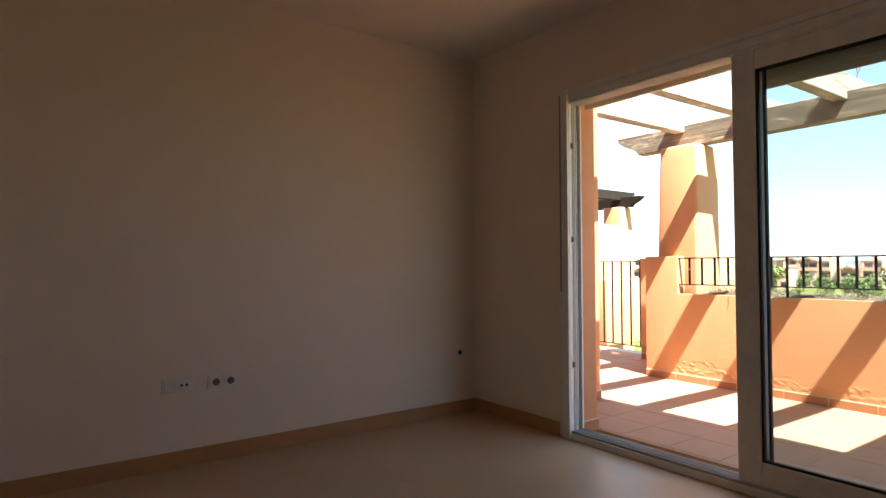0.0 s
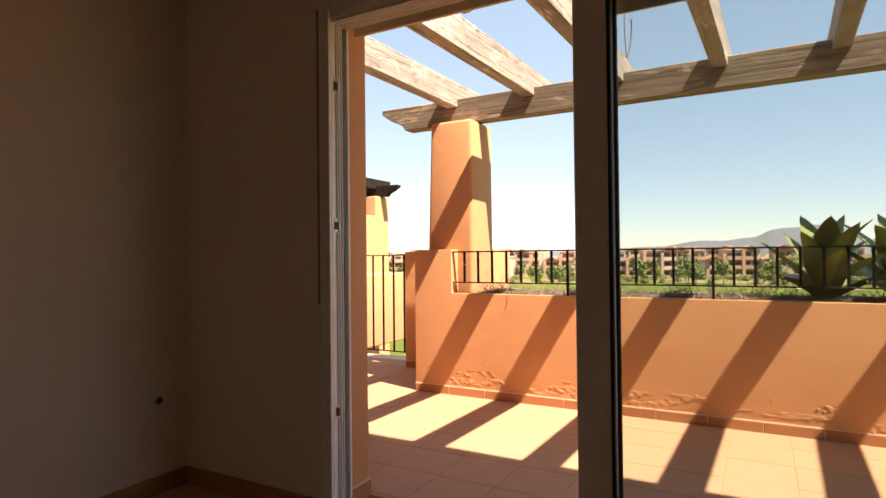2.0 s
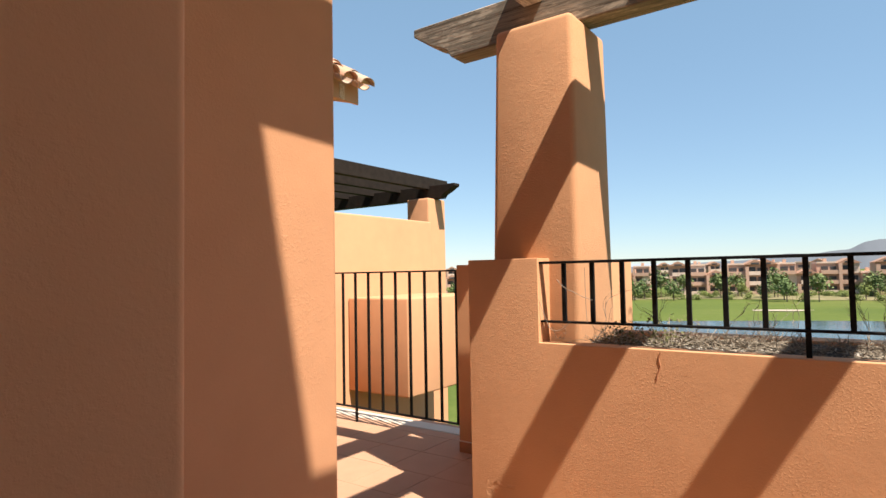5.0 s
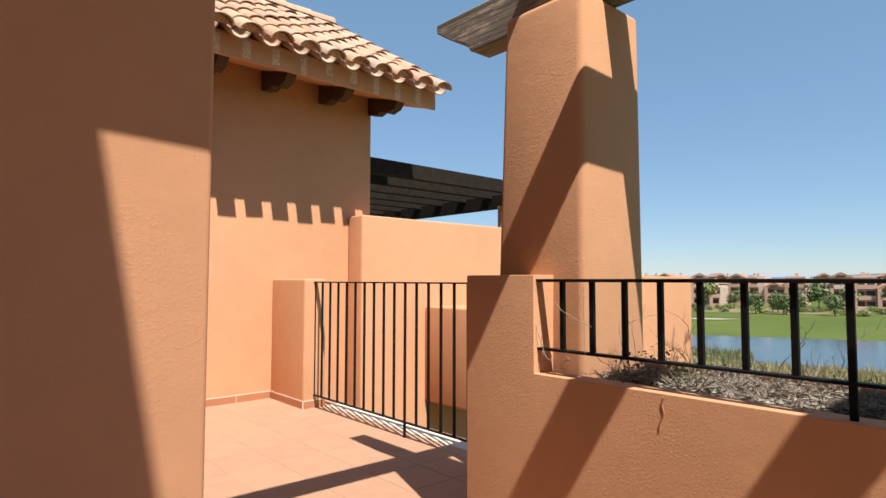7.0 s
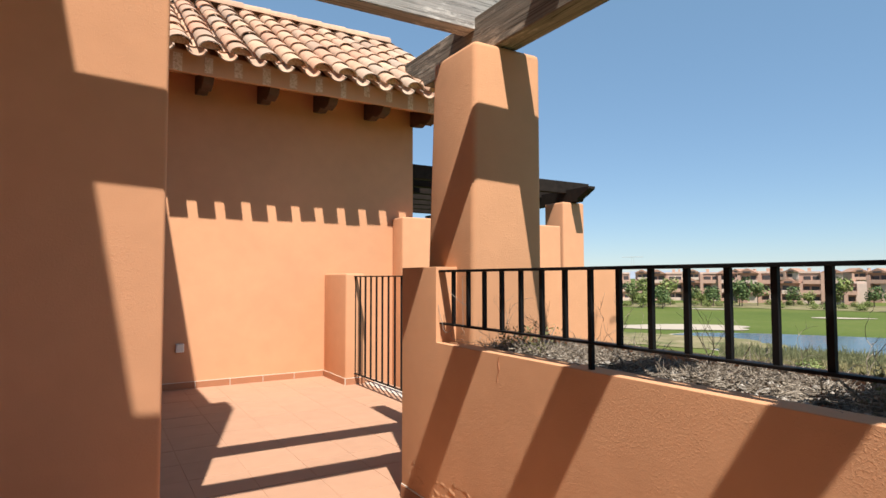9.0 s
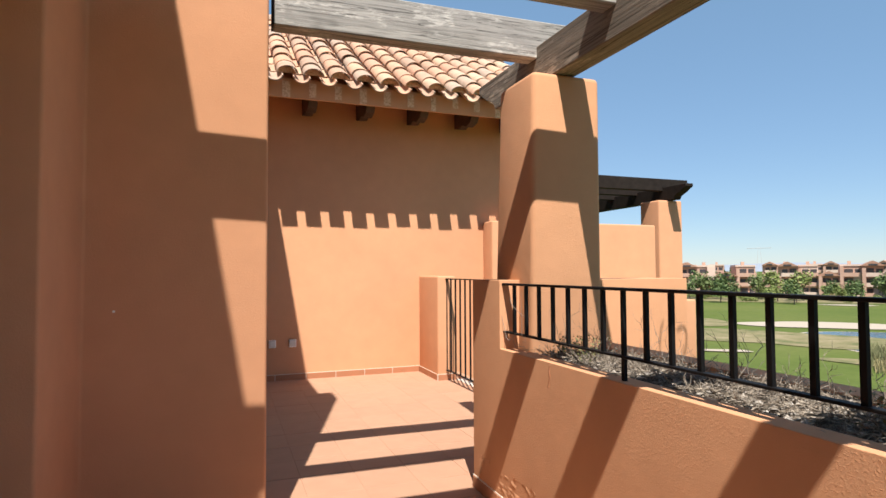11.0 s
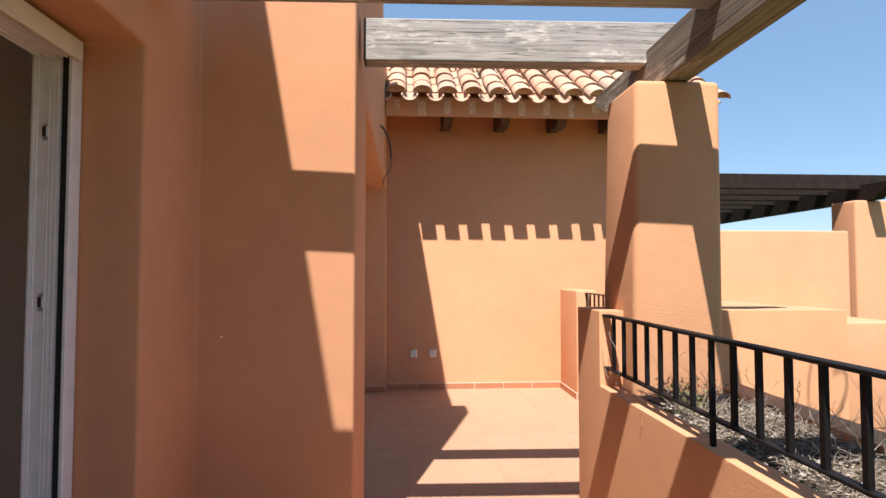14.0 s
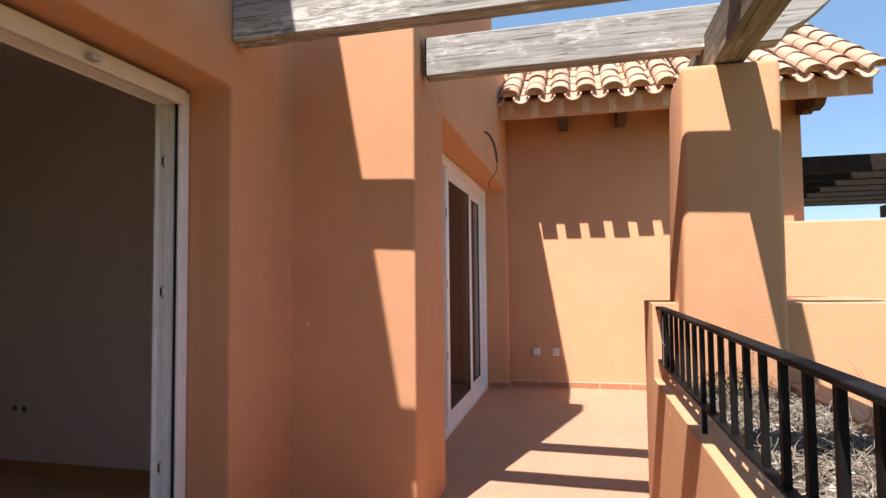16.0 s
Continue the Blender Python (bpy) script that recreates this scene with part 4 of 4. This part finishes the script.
for i, (az, d, a, c) in enumerate(((45.6, 94, 3.0, 7), (48.5, 76, 14, 8), (56, 72, 8, 4), (64, 58, 10, 3), (70, 172, 60, 14), (50, 168, 60, 12), (90, 172, 70, 14), (108, 168, 60, 14), (33, 168, 50, 14))):
    x, y = polar(az, d)
    blob("scrub", x, y, a, c, radians(-az), GZ + 0.055 + 0.005 * i, M_SCRUB, "dry brown and green scrub", "scrub", 50 + i)


def far_tree(seed, mat, height):
    rng = random.Random(seed)
    t = thing("tree", "leafy green tree on the golf course", "tree", "trees before the far houses")
    b = bmesh.new()
    cyl_into(b, (0, 0, -0.1), (0.1, 0, height * 0.5), 0.14, 0.08, 7)
    for k in range(4):
        a = k * 1.6 + rng.uniform(0, 1)
        cyl_into(b, (0.05, 0, height * 0.32), (math.cos(a) * height * 0.25, math.sin(a) * height * 0.25, height * 0.62), 0.06, 0.03, 5)
    part("trunk", b, M_BARK, t)
    crown = new("crown", clump_mesh("crown", rng, height * 0.46, height * 0.75, 420, height * 0.055, mat))
    crown.parent = t
    crown.matrix_basis = pose(0, 0, height * 0.28)
    return t


kinds = [far_tree(100 + k, (M_BUSH, M_BUSH_PALE, M_BUSH_MID)[k], (5.2, 4.2, 6.6)[k]) for k in range(3)]
rng = random.Random(9)
for k, t in enumerate(kinds):
    x, y = polar((47.5, 51.0, 45.3)[k], (165, 160, 168)[k])
    t.matrix_basis = pose(x, y, GZ)
for i in range(74):
    x, y = polar(rng.uniform(36, 116), rng.uniform(150, 184))
    copy_thing(rng.choice(kinds), pose(x, y, GZ, 0, 0, rng.uniform(0, 360)))

broad = far_tree(131, M_BUSH, 7.4)
broad.matrix_basis = pose(*polar(46.6, 168), GZ)
broad_pale = far_tree(132, M_BUSH_PALE, 7.0)
broad_pale.matrix_basis = pose(*polar(52.9, 166), GZ)
for t, az, d in ((broad, 45.0, 172), (broad_pale, 50.8, 170), (broad, 58.6, 168), (broad_pale, 66.0, 171), (broad, 74.5, 169), (broad, 84.0, 170), (broad_pale, 92.5, 168)):
    copy_thing(t, pose(*polar(az, d), GZ, 0, 0, az * 37))

bush = thing("bush", "low leafy bush by the lake", "bush", "bushes on the lawn")
c0 = new("leaves", clump_mesh("leaves", random.Random(77), 1.4, 1.5, 420, 0.14, M_BUSH_PALE))
c0.parent = bush
bush.matrix_basis = pose(*polar(64, 52), GZ)
for i in range(220):
    x, y = polar(rng.uniform(36, 114), rng.choice((rng.uniform(156, 184), rng.uniform(176, 186))))
    copy_thing(bush, pose(x, y, GZ, 0, 0, rng.uniform(0, 360)))
near_bush = thing("bush", "green shrub below the terrace edge", "bush", "bushes below the terrace")
c1 = new("leaves", clump_mesh("leaves", random.Random(78), 1.3, 1.8, 1500, 0.09, M_BUSH_PALE))
c1.parent = near_bush
near_bush.matrix_basis = pose(10.6, 5.6, -3.0)
stem = bmesh.new()
cyl_into(stem, (0, 0, -3.5), (0, 0, 0.6), 0.12, 0.07, 8)
part("trunk", stem, M_BARK, near_bush)


def reeds(seed, count, az0, az1, far, spread, mat, label):
    """Tall dry blades along the near bank of the lake."""
    r = random.Random(seed)
    verts, faces = [], []
    for _ in range(count):
        x, y = polar(r.uniform(az0, az1), r.gauss(far, spread))
        h = r.uniform(0.3, 0.8)
        w = r.uniform(0.03, 0.07)
        a = r.uniform(0, 3.14)
        lean = Vector((r.uniform(-0.3, 0.3), r.uniform(-0.3, 0.3), 0)) * h
        u = Vector((math.cos(a), math.sin(a), 0)) * w
        p = Vector((x, y, GZ))
        k = len(verts)
        verts.extend([p - u, p + u, p + lean + Vector((0, 0, h))])
        faces.append((k, k + 1, k + 2))
    me = bpy.data.meshes.new("reeds")
    me.from_pydata([tuple(v) for v in verts], [], faces)
    me.materials.append(mat)
    return tagged(new("reeds", me), label, "reeds", kind="stuff")


reeds(31, 6000, 58, 80, 57, 1.6, M_REED, "band of dry reeds along the lake bank")
reeds(32, 9000, 57, 69, 63, 3.5, M_SHORE, "tall green grasses on the lake bank")


def apartment_house(seed, width, storeys, mat):
    """A stepped terracotta block of flats with balconies, gabled roof caps and chimneys. It faces -y."""
    rng = random.Random(seed)
    h = thing("apartment_building", "distant terracotta apartment block with shaded balconies", "apartment building", "far apartment blocks")
    bays = max(3, int(width / 5.0))
    bw = width / bays
    for k in range(bays):
        x0, x1 = -width / 2 + k * bw, -width / 2 + (k + 1) * bw
        lv = storeys - (1 if (k % 3 == 2) else 0)
        fy = rng.choice((0.0, 0.8, 1.6))
        part("wall", box(x0 + 0.01, x1 - 0.01, fy + 1.8, 13, 0, lv * 2.9), (mat, M_FAR_PALE)[rng.random() < 0.3], h)
        part("pier", box(x0 + 0.01, x0 + 0.9, fy, fy + 1.8, 0, lv * 2.9 - rng.choice((0, 0.6, 2.9))), mat, h)
        for s in range(lv):
            z = s * 2.9
            mid = x0 + 0.9 + (bw - 0.9) * rng.uniform(0.4, 0.6)
            for w0, w1 in ((x0 + 1.1, mid - 0.25), (mid + 0.25, x1 - 0.35)):
                part("window", box(w0, w1, fy + 1.70, fy + 1.78, z + 0.25, z + rng.choice((2.0, 2.2))), M_FAR_DARK, h)
            kind = rng.random()
            if kind < 0.75:
                part("balcony", box(x0 + 0.92, x1 - 0.02, fy + 0.1, fy + 1.79, z - 0.18, z + 0.95), M_FAR_PALE if rng.random() < 0.5 else mat, h)
            else:
                part("balcony", box(x0 + 0.92, mid, fy + 0.3, fy + 1.79, z - 0.18, z + 0.95), mat, h)
                part("bay", box(mid, x1 - 0.02, fy + 0.9, fy + 1.79, z, z + 2.9), M_FAR_PALE, h)
        if k % 2 == 0:
            zr = lv * 2.9
            part("roof", prism([(x0 - 0.4, zr), (x1 + 0.4, zr), ((x0 + x1) / 2, zr + 1.5)], "y", fy + 0.2, 10), M_FAR_ROOF, h)
            part("gable_window", box(x0 + bw * 0.3, x1 - bw * 0.3, fy + 0.15, fy + 0.19, zr + 0.1, zr + 0.6), M_FAR_DARK, h)
        else:
            part("parapet", box(x0 + 0.02, x1 - 0.02, fy + 1.5, 12, lv * 2.9, lv * 2.9 + 0.5), M_FAR_PALE, h)
            part("chimney", box(x0 + bw * 0.4, x0 + bw * 0.4 + 0.9, 6, 7, lv * 2.9, lv * 2.9 + 1.5), mat, h)
    return h


blocks = [apartment_house(200 + k, (26, 31, 22)[k], 3, M_FAR_WALL) for k in range(3)]
az, i = 30.0, 0
rng = random.Random(12)
first = {0, 1, 2}
while az < 122:
    d = 196 + rng.uniform(-10, 16)
    k = i % 3
    x, y = polar(az, d)
    m = pose(x, y, GZ, 0, 0, -az + rng.uniform(-12, 12))
    if k in first:
        blocks[k].matrix_basis = m
        first.discard(k)
    else:
        copy_thing(blocks[k], m)
    az += rng.uniform(7.2, 9.0)
    i += 1
for j in range(12):
    x, y = polar(28 + 8.2 * j, 250 + rng.uniform(0, 30))
    copy_thing(blocks[j % 3], pose(x, y, GZ + 0.8, 0, 0, -(28 + 8.2 * j) + rng.uniform(-25, 25)))


def hills(name, dist, profile, seed, mat, label):
    """A ridge on the horizon: (degrees, height) marks joined by uneven slopes."""
    b = bmesh.new()
    prev = None
    a = profile[0][0]
    while a <= profile[-1][0] + 1e-6:
        for (a0, h0), (a1, h1) in zip(profile, profile[1:]):
            if a0 <= a <= a1:
                t = (a - a0) / (a1 - a0)
                hh = h0 + (h1 - h0) * (3 * t * t - 2 * t ** 3)
                break
        hh *= 1 + 0.05 * noise.fractal(Vector((a * 0.45, seed, 0)), 1.0, 2.0, 4)
        x, y = polar(a, dist)
        x2, y2 = polar(a, dist * 0.86)
        pair = (b.verts.new((x, y, hh)), b.verts.new((x2, y2, -8)), b.verts.new((x * 1.05, y * 1.05, -8)))
        if prev:
            b.faces.new((prev[0], pair[0], pair[1], prev[1]))
            b.faces.new((prev[0], prev[2], pair[2], pair[0]))
        prev = pair
        a += 0.25
    return setting(name, b, mat, label, "hills", smooth=True)


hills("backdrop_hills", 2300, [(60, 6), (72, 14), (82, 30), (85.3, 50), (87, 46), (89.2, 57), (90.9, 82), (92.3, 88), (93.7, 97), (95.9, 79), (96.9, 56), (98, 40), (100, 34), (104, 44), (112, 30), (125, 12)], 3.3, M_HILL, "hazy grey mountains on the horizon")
hills("backdrop_far_hills", 2900, [(20, 18), (36, 26), (44, 20), (52, 30), (60, 22), (70, 34), (80, 26), (110, 36), (130, 20)], 8.1, M_HILL_FAR, "far hills coloured pale blue for haze")

pylon = thing("power_pylon", "thin distant steel power pylon", "pylon")
px, py = polar(49.6, 420)
pylon.matrix_basis = pose(px, py, GZ, 0, 0, -50)
b = bmesh.new()
for sx in (-1, 1):
    for sy in (-1, 1):
        cyl_into(b, (sx * 2.2, sy * 2.2, 0), (sx * 0.5, sy * 0.5, 22), 0.12, 0.08, 4)
part("mast", b, M_ALU_GREY, pylon)
b = bmesh.new()
cyl_into(b, (-7, 0, 21.5), (7, 0, 21.5), 0.14, 0.14, 4)
part("crossarm", b, M_ALU_GREY, pylon)

# ---- skirting and floor tiles of the terrace ----
TS = 0.345
skirt = tagged(new("terrace_baseboard"), "row of terracotta skirting tiles round the terrace", "baseboard", kind="structure")
SKT = mesh_of("skirting_tile", box(0.003, TS - 0.003, -0.010, 0, -0.011, 0.070, 0.003), M_SKIRT)


GROUT_BAR = mesh_of("skirting_grout", box(0, TS, -0.006, 0, -0.011, 0.0755), M_SILL)


def skirt_row(x0, y0, x1, y1):
    """Tiles from one corner to the next, their faces to the right of the way walked."""
    d = Vector((x1 - x0, y1 - y0, 0))
    n = max(1, round(d.length / TS))
    k = d.length / n / TS
    rz = math.degrees(math.atan2(d.y, d.x))
    for i in range(n):
        p = Vector((x0, y0, 0)) + d * (i / n)
        piece("skirting_tile", SKT, skirt, pose(p.x, p.y, 0, 0, 0, rz) @ Matrix.Diagonal((k, 1, 1, 1)))
        piece("skirting_grout", GROUT_BAR, skirt, pose(p.x, p.y, 0, 0, 0, rz) @ Matrix.Diagonal((k, 1, 1, 1)))


skirt_row(X_BLOCK + 0.01, Y_END, 7.32, Y_END)
skirt_row(7.32, Y_END - 0.01, 7.32, 7.40)
skirt_row(7.32, 7.40, 7.56, 7.40)
skirt_row(X_PAR, 4.12, X_PAR, -3.1)
skirt_row(7.24, 4.80, 7.24, 4.13)
skirt_row(X_OUT + 0.01, Y_BLOCK, X_BLOCK, Y_BLOCK)
skirt_row(4.115, DOOR_Y1, X_OUT, DOOR_Y1)
skirt_row(4.85, 7.985, X_BLOCK, 7.985)

terrace = tagged(new("terrace_floor"), "terracotta tiled terrace floor", "floor", kind="structure")
TILE = mesh_of("floor_tile", box(-TS / 2 + 0.0025, TS / 2 - 0.0025, -TS / 2 + 0.0025, TS / 2 - 0.0025, -0.0115, 0.0, 0.0009), M_TILE)
random.seed(21)
ny = int((Y_END + 3.0) / TS)
rest = bmesh.new()
for i in range(10):
    for j in range(ny):
        x, y = X_OUT + 0.012 + TS * (i + 0.5), Y_END - TS * (j + 0.5)
        if x > X_PAR + 0.1 and x < 7.8 and y < 3.9:
            continue
        if x + TS / 2 < X_BLOCK and y - TS / 2 > 3.9:
            continue
        if x - TS / 2 > 7.62:
            continue
        if y > -1.0:
            piece("floor_tile", TILE, terrace, pose(x, y, random.uniform(-0.0006, 0.0006), random.uniform(-0.1, 0.1), random.uniform(-0.1, 0.1), 0))
        else:
            box_into(rest, x - TS / 2 + 0.0025, x + TS / 2 - 0.0025, y - TS / 2 + 0.0025, y + TS / 2 - 0.0025, -0.0115, 0)
tagged(part("floor_tiles_rest", rest, M_TILE, terrace), kind="stuff")
